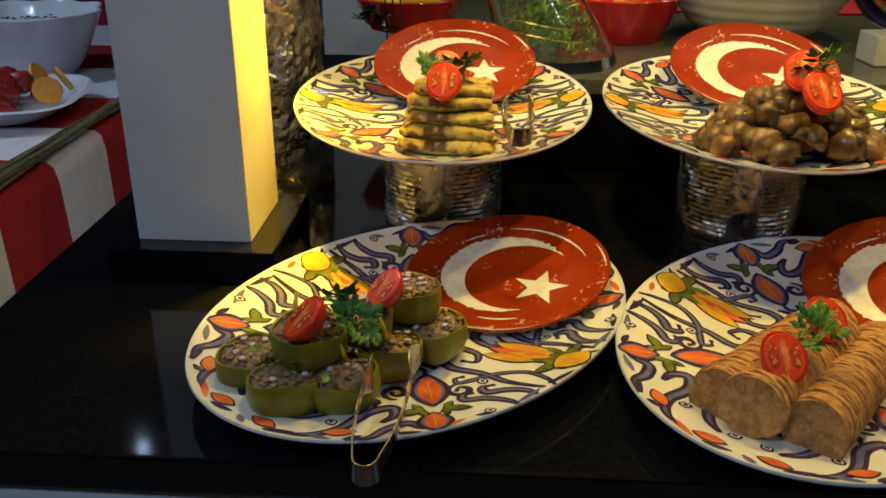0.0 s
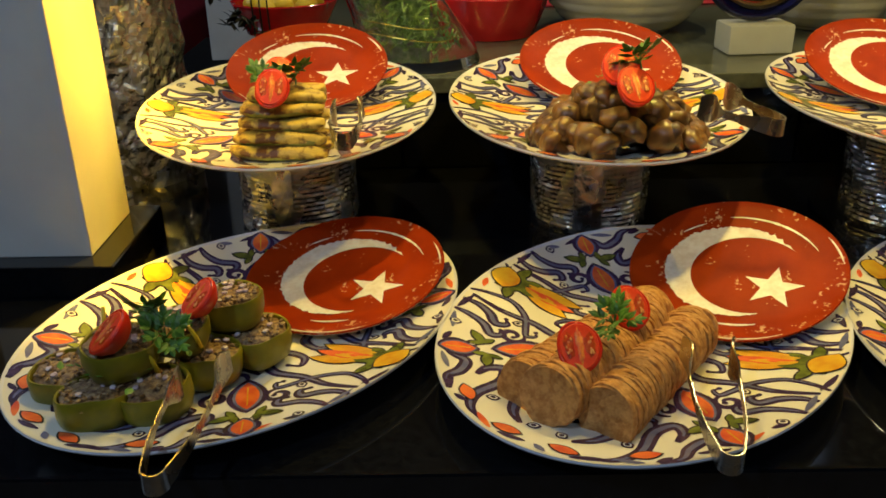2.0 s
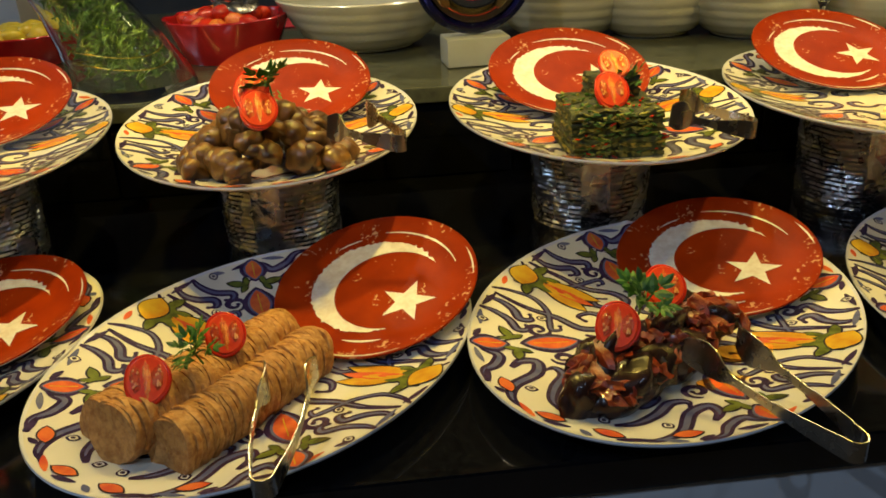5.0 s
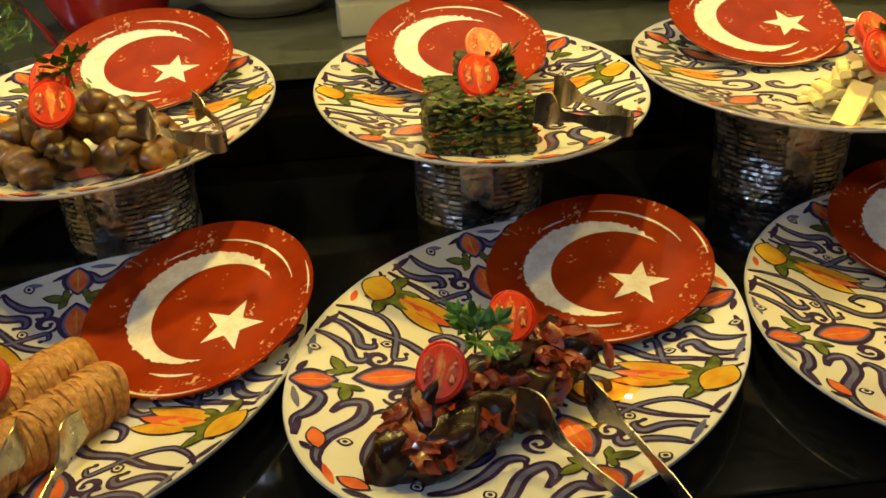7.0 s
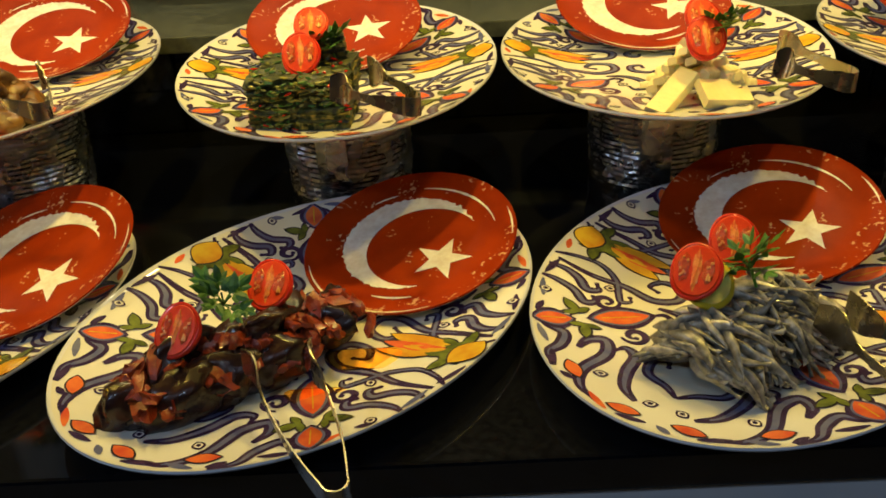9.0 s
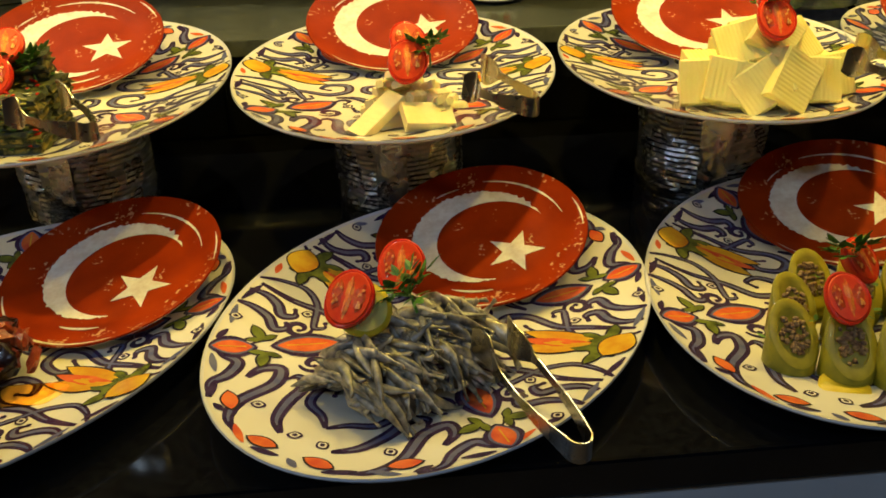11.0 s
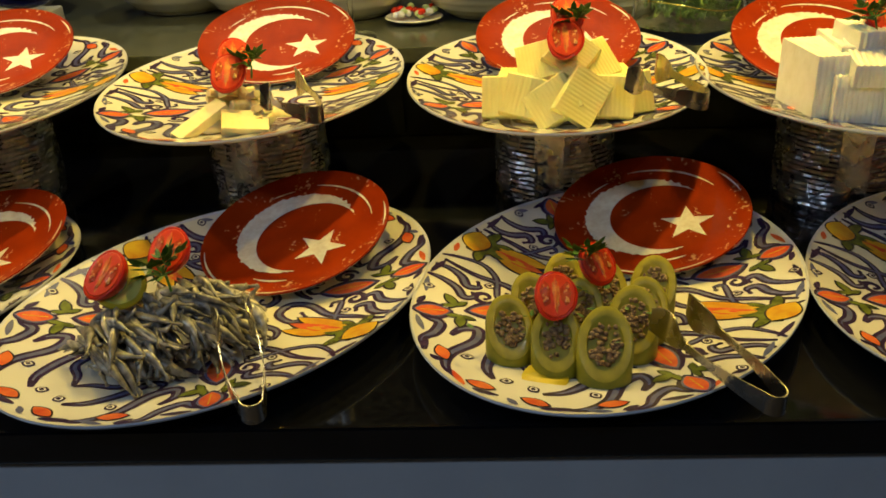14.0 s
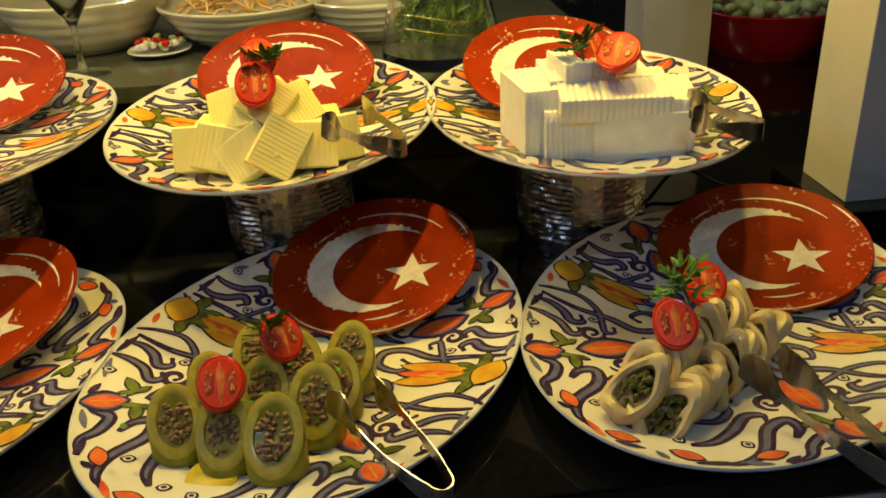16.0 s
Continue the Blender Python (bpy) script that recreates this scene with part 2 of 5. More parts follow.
shelf = thing("raised_shelf", "raised dark green stone shelf with black tiled front", "shelf")
bm = bmesh.new()
box(bm, (0.01, 1.242, 1.008), (2.01, 2.15, 1.03), 0.002)
part("shelf_top", bm, SHELF_STONE, shelf, "polished dark green stone top", smooth=False)
bm = bmesh.new()
box(bm, (0.02, 1.258, TOP + 0.001), (2.00, 2.14, 1.007))
part("core", bm, PANEL_BLACK, shelf, smooth=False)
bm = bmesh.new()
box(bm, (0, 0, 0), (0.186, 0.008, 0.062), 0.0015)
tile = part("tile", bm, PANEL_BLACK, shelf, smooth=False, at=pose(0.04, 1.249, TOP + 0.002))
for i in range(10):
    for j in range(2):
        if i or j:
            shared("tile", tile, shelf, pose(0.04 + 0.19 * i, 1.249, TOP + 0.002 + 0.056 * j))


def post(name, x0, x1, y0, y1, label, base=True):
    ob = thing(name, label, "post")
    bm = bmesh.new()
    box(bm, (x0, y0, TOP + 0.036), (x1, y1, 2.2), 0.0015)
    part("shaft", bm, CREAM_PAINT, ob, smooth=False)
    if base:
        bm = bmesh.new()
        box(bm, (x0 - 0.026, y0 - 0.026, TOP), (x1 + 0.030, y1 + 0.026, TOP + 0.036), 0.002)
        part("plinth", bm, GRANITE, ob, "black granite plinth", smooth=False)
    return ob


post("canopy_post", -0.207, -0.085, 0.876, 1.000, "square cream painted post on black plinth, worn edges")
post("canopy_post", 2.176, 2.297, 0.915, 1.010, "square cream painted post on black plinth, beside the last platters")
post("rear_post", -0.190, -0.060, 1.85, 1.96, "square beige painted post behind the shelf", False)
post("rear_post", 2.129, 2.241, 1.468, 1.57, "square beige painted post behind the shelf", False)

# ---- platters ----
A, B = 0.233, 0.174


def dish(x, y):
    """Height of the platter's upper surface over its foot."""
    r = min(1.0, math.hypot(x / B, y / A))
    s = max(0.0, (r - 0.42) / 0.58)
    return 0.007 + 0.021 * s ** 1.7


def lay(bm, outline, slot, lift):
    """A flat motif laid on the dish: polygon as a fan."""
    c = Vector((sum(p[0] for p in outline) / len(outline), sum(p[1] for p in outline) / len(outline)))
    vc = bm.verts.new((c.x, c.y, dish(c.x, c.y) + lift))
    vs = [bm.verts.new((x, y, dish(x, y) + lift)) for x, y in outline]
    area = sum(a[0] * b[1] - b[0] * a[1] for a, b in zip(outline, outline[1:] + outline[:1]))
    for a, b in zip(vs, vs[1:] + vs[:1]):
        f = bm.faces.new((vc, a, b) if area > 0 else (vc, b, a))
        f.material_index = slot


def stroke(bm, pts, width, slot, lift):
    pts = [p for p in pts if math.hypot(p[0] / B, p[1] / A) < 0.985]
    if len(pts) < 3:
        return
    rows, n = [], len(pts)
    for i, p in enumerate(pts):
        d = Vector(pts[min(i + 1, n - 1)]) - Vector(pts[max(i - 1, 0)])
        d = d.normalized() if d.length > 1e-9 else Vector((1, 0))
        w = width(i / (n - 1))
        rows.append([bm.verts.new((q.x, q.y, dish(q.x, q.y) + lift)) for q in (Vector((p[0] - d.y * w, p[1] + d.x * w)), Vector((p[0] + d.y * w, p[1] - d.x * w)))])
    for a, b in zip(rows, rows[1:]):
        bm.faces.new((a[0], a[1], b[1], b[0])).material_index = slot


def almond(c, ang, length, width, n=9):
    ca, sa = math.cos(ang), math.sin(ang)
    top = [(length * (i / n - 0.5), width * math.sin(math.pi * i / n) ** 0.8) for i in range(n + 1)]
    loop = top + [(x, -y) for x, y in top[-2:0:-1]]
    return [(c[0] + x * ca - y * sa, c[1] + x * sa + y * ca) for x, y in loop]


def spline(knots, n=9):
    """A smooth line through a few knots."""
    k = [Vector(p) for p in knots]
    k = [2 * k[0] - k[1]] + k + [2 * k[-1] - k[-2]]
    pts = []
    for a, b, c, d in zip(k, k[1:], k[2:], k[3:]):
        for i in range(n):
            u = i / n
            q = 0.5 * (2 * b + (c - a) * u + (2 * a - 5 * b + 4 * c - d) * u * u + (3 * b - a - 3 * c + d) * u ** 3)
            pts.append((q.x, q.y))
    return pts + [tuple(k[-2])]


def curl(c, start, turns, r0, r1, n=30):
    """A spiral about c from radius r0 to r1."""
    return [(c[0] + (r0 + (r1 - r0) * i / n) * math.cos(radians(start) + 2 * math.pi * turns * i / n), c[1] + (r0 + (r1 - r0) * i / n) * math.sin(radians(start) + 2 * math.pi * turns * i / n)) for i in range(n + 1)]


def decoration():
    """The painted pattern: lemons at the ends of the short axis, orange buds between purple vines, alike in all four quarters."""
    bm = bmesh.new()
    L = (0.0003, 0.0005, 0.0007, 0.0009)
    P, BL, O, Y, G, D, GL = range(7)

    def mirror(pts, sx, sy):
        return [(x * sx, y * sy) for x, y in pts]

    def bud(c, deg, ln, w, sx, sy):
        lay(bm, mirror(almond(c, radians(deg), ln * 1.26, w * 1.75, 12), sx, sy), P, L[1])
        lay(bm, mirror(almond(c, radians(deg), ln * 1.10, w * 1.25, 12), sx, sy), BL, L[2])
        lay(bm, mirror(almond(c, radians(deg), ln, w, 12), sx, sy), O, L[3])
        stroke(bm, mirror([(c[0] + u * ln * math.cos(radians(deg)), c[1] + u * ln * math.sin(radians(deg))) for u in (-0.35, -0.1, 0.15, 0.35)], sx, sy), lambda u: 0.0006, Y, L[3] + 0.0002)

    def leaf(c, deg, s, sx, sy):
        for da, k in ((0, 1.0), (78, 0.66), (-78, 0.66)):
            a = radians(deg + da)
            q = (c[0] + 0.42 * s * k * math.cos(a), c[1] + 0.42 * s * k * math.sin(a))
            lay(bm, mirror(almond(q, a, s * k * 1.10, s * k * 0.27), sx, sy), D, L[2])
            lay(bm, mirror(almond(q, a, s * k * 0.92, s * k * 0.20), sx, sy), G, L[3])

    def vine(pts, w, sx, sy, inner=True):
        w *= 1.3
        pts = mirror(pts, sx, sy)
        stroke(bm, pts, lambda u: w * (0.34 + 0.66 * math.sin(math.pi * min(1, u * 1.08)) ** 0.7), P, L[0])
        n = len(pts)
        if inner:
            stroke(bm, pts[n // 8:n * 7 // 8], lambda u: 0.40 * w * math.sin(math.pi * (0.05 + 0.9 * u)) ** 0.7, BL, L[1])
        e = pts[-1]
        if math.hypot(e[0] / B, e[1] / A) < 0.95:
            lay(bm, [(e[0] + 0.0026 * math.cos(a), e[1] + 0.0026 * math.sin(a)) for a in [k * 0.785 for k in range(8)]], P, L[0] + 0.0001)

    def eye(c, s, sx, sy):
        for k, slot, z in ((1.0, P, 1), (0.66, GL, 2), (0.38, P, 3)):
            lay(bm, mirror(almond(c, 0.5, s * k, s * k * 0.40), sx, sy), slot, L[z])

    for sx in (1, -1):
        # tulip between the lemon and the middle
        for c, ang, ln, w in (((0.106, 0.020), 0.05, 0.070, 0.0095), ((0.108, 0.004), 0.34, 0.070, 0.0095), ((0.104, 0.011), 0.16, 0.066, 0.0085)):
            lay(bm, mirror(almond(c, ang, ln, w + 0.0012), sx, 1), D, L[1])
        lay(bm, mirror(almond((0.106, 0.020), 0.05, 0.066, 0.0085), sx, 1), Y, L[2])
        lay(bm, mirror(almond((0.108, 0.004), 0.34, 0.066, 0.0085), sx, 1), Y, L[2])
        lay(bm, mirror(almond((0.104, 0.011), 0.16, 0.060, 0.0064), sx, 1), O, L[2] + 0.0001)
        lay(bm, mirror(almond((0.112, 0.011), 0.16, 0.044, 0.0036), sx, 1), Y, L[3])
        for a in (100, 150, 195, 250):
            leaf((0.150 + 0.010 * math.cos(radians(a)), 0.013 + 0.010 * math.sin(radians(a))), a, 0.025, sx, 1)
        lay(bm, mirror(almond((0.156, 0.013), 1.25, 0.040, 0.0160), sx, 1), D, L[3] + 0.0002)
        lay(bm, mirror(almond((0.156, 0.013), 1.25, 0.037, 0.0146), sx, 1), Y, L[3] + 0.0004)
        for sy in (1, -1):
            vine(spline([(0.171, 0.036), (0.154, 0.024), (0.131, 0.018), (0.110, 0.030), (0.098, 0.050), (0.091, 0.061), (0.084, 0.056), (0.087, 0.050)]), 0.0030, sx, sy)
            vine(spline([(0.167, 0.055), (0.150, 0.050), (0.135, 0.054), (0.123, 0.064), (0.114, 0.058), (0.119, 0.050)]), 0.0044, sx, sy)
            vine(spline([(0.163, 0.040), (0.128, 0.040), (0.097, 0.036), (0.068, 0.042), (0.050, 0.032), (0.053, 0.013), (0.072, 0.009), (0.080, 0.021), (0.070, 0.027)]), 0.0042, sx, sy)
            vine(spline([(0.165, 0.077), (0.148, 0.072), (0.130, 0.074), (0.116, 0.084), (0.109, 0.078), (0.113, 0.071)]), 0.0042, sx, sy)
            vine(spline([(0.088, 0.153), (0.087, 0.136), (0.076, 0.127), (0.067, 0.146), (0.071, 0.180), (0.062, 0.204), (0.043, 0.216)]), 0.0050, sx, sy)
            vine(spline([(0.138, 0.125), (0.122, 0.141), (0.106, 0.142), (0.100, 0.160), (0.101, 0.178), (0.090, 0.194)]), 0.0046, sx, sy)
            vine(spline([(0.022, 0.196), (0.036, 0.182), (0.044, 0.158), (0.047, 0.134), (0.058, 0.126), (0.064, 0.134)]), 0.0046, sx, sy)
            vine(spline([(0.000, 0.172), (0.012, 0.160), (0.030, 0.150), (0.034, 0.130), (0.024, 0.124), (0.020, 0.132)]), 0.0036, sx, sy)
            vine(spline([(0.060, 0.052), (0.040, 0.054), (0.024, 0.068), (0.020, 0.088), (0.032, 0.096), (0.038, 0.086)]), 0.0040, sx, sy)
            vine(spline([(0.000, 0.030), (0.014, 0.040), (0.030, 0.034), (0.032, 0.020), (0.022, 0.016), (0.019, 0.024)]), 0.0036, sx, sy)
            vine(curl((0.101, 0.070), 225, -1.25, 0.012, 0.0035), 0.0026, sx, sy, False)
            vine(curl((0.060, 0.104), 45, 1.25, 0.012, 0.0035), 0.0026, sx, sy, False)
            vine(spline([(0.060, 0.066), (0.052, 0.060), (0.044, 0.064), (0.048, 0.072)]), 0.0022, sx, sy, False)
            bud((0.080, 0.085), 44, 0.050, 0.0100, sx, sy)
            bud((0.122, 0.129), 46, 0.032, 0.0086, sx, sy)
            lay(bm, mirror(almond((0.024, 0.213), 0.05, 0.028, 0.0070), sx, sy), D, L[2])
            lay(bm, mirror(almond((0.024, 0.213), 0.05, 0.024, 0.0056), sx, sy), O, L[3])
            lay(bm, mirror(almond((0.076, 0.186), 2.4, 0.028, 0.0074), sx, sy), D, L[2])
            lay(bm, mirror(almond((0.076, 0.186), 2.4, 0.024, 0.0060), sx, sy), O, L[3])
            leaf((0.112, 0.104), -30, 0.023, sx, sy)
            leaf((0.099, 0.117), 118, 0.023, sx, sy)
            for c in ((0.107, 0.048), (0.029, 0.114), (0.118, 0.112), (0.012, 0.192), (0.148, 0.094), (0.058, 0.176), (0.044, 0.080)):
                eye(c, 0.0125, sx, sy)
    # strokes that run over the rim
    for i in range(36):
        a0 = 2 * math.pi * (i + 0.1) / 36
        a1 = a0 + 2 * math.pi * (0.75 if i % 3 else 0.4) / 36
        tilt = 0.030 if i % 2 else -0.024
        pts = [((B * (0.955 + tilt * (k / 10 - 0.5))) * math.cos(a0 + (a1 - a0) * k / 10), (A * (0.955 + tilt * (k / 10 - 0.5))) * math.sin(a0 + (a1 - a0) * k / 10)) for k in range(11)]
        stroke(bm, pts, lambda u: 0.0030 * (0.25 + 0.75 * math.sin(math.pi * u)), (P, BL, P, P, O, P, BL)[i % 7], L[1])
    return bm


def platter_mesh():
    bm = bmesh.new()
    up = [(r, 0.007 + 0.021 * max(0, (r - 0.42) / 0.58) ** 1.7) for r in (0.02, 0.15, 0.3, 0.42, 0.5, 0.58, 0.66, 0.74, 0.82, 0.9, 0.96, 0.985)]
    lip = [(0.997, 0.0292), (1.0, 0.0275), (0.995, 0.0255)]
    under = [(0.96, 0.0225), (0.85, 0.0155), (0.72, 0.009), (0.60, 0.004), (0.585, 0.0), (0.555, 0.0), (0.545, 0.003), (0.02, 0.003)]
    rings = lathe(bm, up + lip + under, 96, (B, A))
    for f in bm.faces:
        rr = [math.hypot(v.co.x / B, v.co.y / A) for v in f.verts]
        if min(rr) > 0.98 or f.calc_center_median().z < 0.003 or f.normal.z < -0.1:
            f.material_index = 1
    bmesh.ops.recalc_face_normals(bm, faces=bm.faces)
    return bm


first_platter = thing("serving_platter", "oval ivory platter painted with lemons and scrolls, on black counter", "platter", group="lower row of platters")
part("dish", platter_mesh(), [GLAZE, GLAZE_WHITE], first_platter)
part("painted_pattern", decoration(), [INK_PURPLE, INK_BLUE, INK_ORANGE, INK_YELLOW, INK_GREEN, INK_DARK, GLAZE], first_platter, "purple, orange and green painted pattern", smooth=False)

LOWER = [(0.107, 0.761, -35), (0.474, 0.740, -34), (0.849, 0.739, -37), (1.229, 0.739, -34), (1.599, 0.748, -30), (1.968, 0.740, -36)]
# the upper platters tip a little towards the guest: place, turn and tip
UPPER = [(0.107, 1.060, 4, 1.8), (0.470, 1.060, 0, 1.8), (0.858, 1.043, 1, 1.5), (1.211, 1.037, -7, 0.5), (1.568, 1.030, -8, 0.3), (1.902, 0.992, -4, 0)]
UPZ = 1.021
first_platter.matrix_basis = pose(LOWER[0][0], LOWER[0][1], TOP, 0, 0, LOWER[0][2])
for x, y, a in LOWER[1:]:
    copy_thing(first_platter, pose(x, y, TOP, 0, 0, a))
for x, y, a, tip in UPPER:
    o = copy_thing(first_platter, pose(x, y, UPZ, tip, 0, 0) @ pose(0, 0, 0, 0, 0, a))
    tagged(o, "oval ivory platter painted with lemons and scrolls, on foil pedestal", group="upper row of platters")


# ---- foil pedestals ----
def pedestal(x, y, seed):
    ob = thing("foil_pedestal", "round tub wrapped in crumpled silver foil, on black counter", "pedestal", pose(x, y, TOP, 0, 0, seed * 40), group="pedestals under the upper platters")
    bm = bmesh.new()
    prof = [(0.070, 0.0)] + [(0.071 + 0.002 * i / 40 + (0.0007 if i % 2 else -0.0005), 0.003 + 0.118 * i / 40) for i in range(41)] + [(0.074, 0.1255), (0.02, 0.1255)]

    def crumple(a, r, z):
        v = Vector((math.cos(a) * 2.6, math.sin(a) * 2.6, z * 34 + seed))
        return r + 0.0030 * noise.noise(v) + 0.0018 * noise.noise(v * 2.7) + 0.0010 * noise.noise(v * 6.3), z
    lathe(bm, prof, 96, wave=crumple)
    part("foil_wrap", bm, FOIL, ob, smooth=False)
    bm, rows = bmesh.new(), []
    for i in range(9):
        a = radians(-112 + 3.2 * i - seed * 40)
        rows.append([bm.verts.new(((0.0765 + 0.0030 * noise.noise(Vector((i * 0.7, j * 0.8, seed)))) * math.cos(a), (0.0765 + 0.0030 * noise.noise(Vector((i * 0.7, j * 0.8, seed)))) * math.sin(a), 0.006 + 0.110 * j / 12)) for j in range(13)])
    for a, b in zip(rows, rows[1:]):
        for j in range(12):
            bm.faces.new((a[j], b[j], b[j + 1], a[j + 1]))
    bmesh.ops.recalc_face_normals(bm, faces=bm.faces)
    part("foil_flap", bm, FOIL, ob, "smooth overlapping foil flap")
    return ob


for i, (x, y) in enumerate([(x, y + 0.008) for x, y, a, tip in UPPER]):
    pedestal(x, y, i + 1)


# ---- red plates with a white crescent and star ----
RP = 0.103


def saucer(r):
    return 0.004 + 0.010 * max(0.0, (r / RP - 0.62) / 0.38) ** 1.5


def red_plate():
    ob = thing("dessert_plate", "round brick-red plate with white crescent and star, leaning on platter", "plate", group="red plates")
    bm = bmesh.new()
    rs = [0.002, 0.02, 0.04, 0.055, 0.064, 0.072, 0.08, 0.088, 0.095, 0.0995]
    prof = [(r, saucer(r)) for r in rs] + [(0.1022, 0.0143), (RP, 0.0130), (0.1015, 0.0110), (0.085, 0.0055), (0.07, 0.001), (0.06, 0.0), (0.002, 0.0)]

    def worn(a, r, z):
        return (r + (0.0022 * noise.noise(Vector((math.cos(a) * 5, math.sin(a) * 5, 3))) if abs(r - 0.0995) < 1e-6 else 0), z)
    lathe(bm, prof, 80, wave=worn)
    bmesh.ops.recalc_face_normals(bm, faces=bm.faces)
    for f in bm.faces:
        c = f.calc_center_median()
        if f.normal.z < 0:
            f.material_index = 1
    part("plate_body", bm, [RED_GLAZE, GLAZE_WHITE], ob)
    z = lambda x, y: saucer(math.hypot(x, y)) + 0.0005
    bm = bmesh.new()
    n, rows = 120, []
    for i in range(n + 1):
        a = radians(32) + radians(264) * i / n
        ragged = 0.0026 * noise.noise(Vector((i * 0.55, 1, 2))) + 0.0024 * noise.noise(Vector((i * 1.9, 5, 2)))
        o = Vector((-0.0036 + 0.0655 * math.cos(a), 0.0047 + 0.0655 * math.sin(a)))
        # the inner circle is smaller and lies nearer to the star
        d = (o - Vector((0.0125, 0.0001)))
        inner = Vector((0.0125, 0.0001)) + d.normalized() * 0.0556
        if (o - Vector((0.0125, 0.0001))).length < 0.0558:
            inner = o - d.normalized() * 0.0002
        o = o + d.normalized() * ragged
        rows.append([bm.verts.new((q.x, q.y, z(q.x, q.y))) for q in (o, o.lerp(inner, 0.5), inner)])
    for a, b in zip(rows, rows[1:]):
        bm.faces.new((a[0], b[0], b[1], a[1]))
        bm.faces.new((a[1], b[1], b[2], a[2]))
    bmesh.ops.recalc_face_normals(bm, faces=bm.faces)
    part("crescent", bm, STENCIL, ob, "chalky white crescent", smooth=False)
    bm = bmesh.new()
    c = Vector((0.036, -0.016))
    pts = [c + Vector((math.cos(radians(84 + 36 * k)), math.sin(radians(84 + 36 * k)))) * (0.029 if k % 2 == 0 else 0.0116) for k in range(10)]
    vc = bm.verts.new((c.x, c.y, z(c.x, c.y)))
    vs = [bm.verts.new((p.x, p.y, z(p.x, p.y))) for p in pts]
    for a, b in zip(vs, vs[1:] + vs[:1]):
        bm.faces.new((vc, a, b))
    part("star", bm, STENCIL, ob, "chalky white five-pointed star", smooth=False)
    # thin worn streaks of pale glaze near the rim
    for a0, a1, r0, w in ((28, 100, 0.083, 0.0012), (118, 138, 0.079, 0.0008), (-150, -60, 0.0985, 0.0014), (10, 34, 0.0985, 0.0009), (-100, -70, 0.074, 0.0016)):
        bm, rows = bmesh.new(), []
        for i in range(31):
            a = radians(a0 + (a1 - a0) * i / 30)
            ww = w * (0.25 + 0.75 * math.sin(math.pi * i / 30)) * (1 + 0.7 * noise.noise(Vector((i * 0.9, a0, 0))))
            rows.append([bm.verts.new((r * math.cos(a), r * math.sin(a), z(r * math.cos(a), r * math.sin(a)))) for r in (r0 + ww, r0 - ww)])
        for a, b in zip(rows, rows[1:]):
            bm.faces.new((a[0], b[0], b[1], a[1]))
        bmesh.ops.recalc_face_normals(bm, faces=bm.faces)
        part("worn_streak", bm, STENCIL, ob, "pale worn glaze streak", smooth=False)
    return ob


def tilted(x, y, z, lean, direction, turn):
    """A pose at a place, raised by lean degrees towards a compass direction (degrees from +x), turned about its own axis."""
    axis = Vector((-math.sin(radians(direction)), math.cos(radians(direction)), 0))
    return Matrix.Translation((x, y, z)) @ Matrix.Rotation(-radians(lean), 4, axis) @ pose(0, 0, 0, 0, 0, turn)


RED_LOW = [(0.188, 0.838, -13, 11), (0.578, 0.812, -22, 18), (0.935, 0.826, -20, 14), (1.280, 0.842, -20, 16), (1.658, 0.868, -2, 15), (2.047, 0.839, -12, 13)]
RED_UP = [(0.116, 1.161, 0), (0.491, 1.165, -8), (0.847, 1.131, 5), (1.214, 1.159, 5), (1.577, 1.125, 0), (1.880, 1.060, 0)]
plate = red_plate()
for i, (x, y, a, lean) in enumerate(RED_LOW):
    m = tilted(x, y, TOP + 0.003 + 0.0017 * lean, lean, 56, a)
    if i == 0:
        plate.matrix_basis = m
    else:
        copy_thing(plate, m)
for x, y, a in RED_UP:
    copy_thing(plate, tilted(x, y - 0.006, UPZ + 0.038, 20, 90, a + 8))


# ---- table with the striped cloth ----
CLOTH_RED = material("red_tablecloth", (0.42, 0.012, 0.022), (0.34, 0.008, 0.016), 0.85, 0, 30, bump=0.3, bump_scale=900)
CLOTH_WHITE = material("white_tablecloth", (0.74, 0.72, 0.72), (0.66, 0.64, 0.65), 0.85, 0, 30, bump=0.3, bump_scale=900)
WHITE_CHINA = material("white_china", (0.80, 0.79, 0.80), (0.72, 0.71, 0.73), 0.18, 0, 20, coat=0.4)
TWIG = material("dried_grass_bundle", (0.20, 0.17, 0.09), (0.07, 0.06, 0.035), 0.85, 0, 160, bump=0.5)
STRAWBERRY = material("glazed_red_meat", (0.42, 0.03, 0.03), (0.20, 0.012, 0.016), 0.22, 0, 80, bump=0.4, coat=0.5)
ORANGE = material("orange_slice", (0.85, 0.30, 0.03), (0.80, 0.42, 0.08), 0.35, 0, 60, subsurface=0.2)
YOGURT = material("yoghurt_dip", (0.78, 0.78, 0.74), (0.62, 0.63, 0.58), 0.45, 0, 70, bump=0.5)
HERB = material("chopped_dark_herbs", (0.035, 0.05, 0.02), (0.015, 0.02, 0.01), 0.7, 0, 90)

table = thing("side_table", "side table under a red and white striped tablecloth", "table")
TZ = 0.80


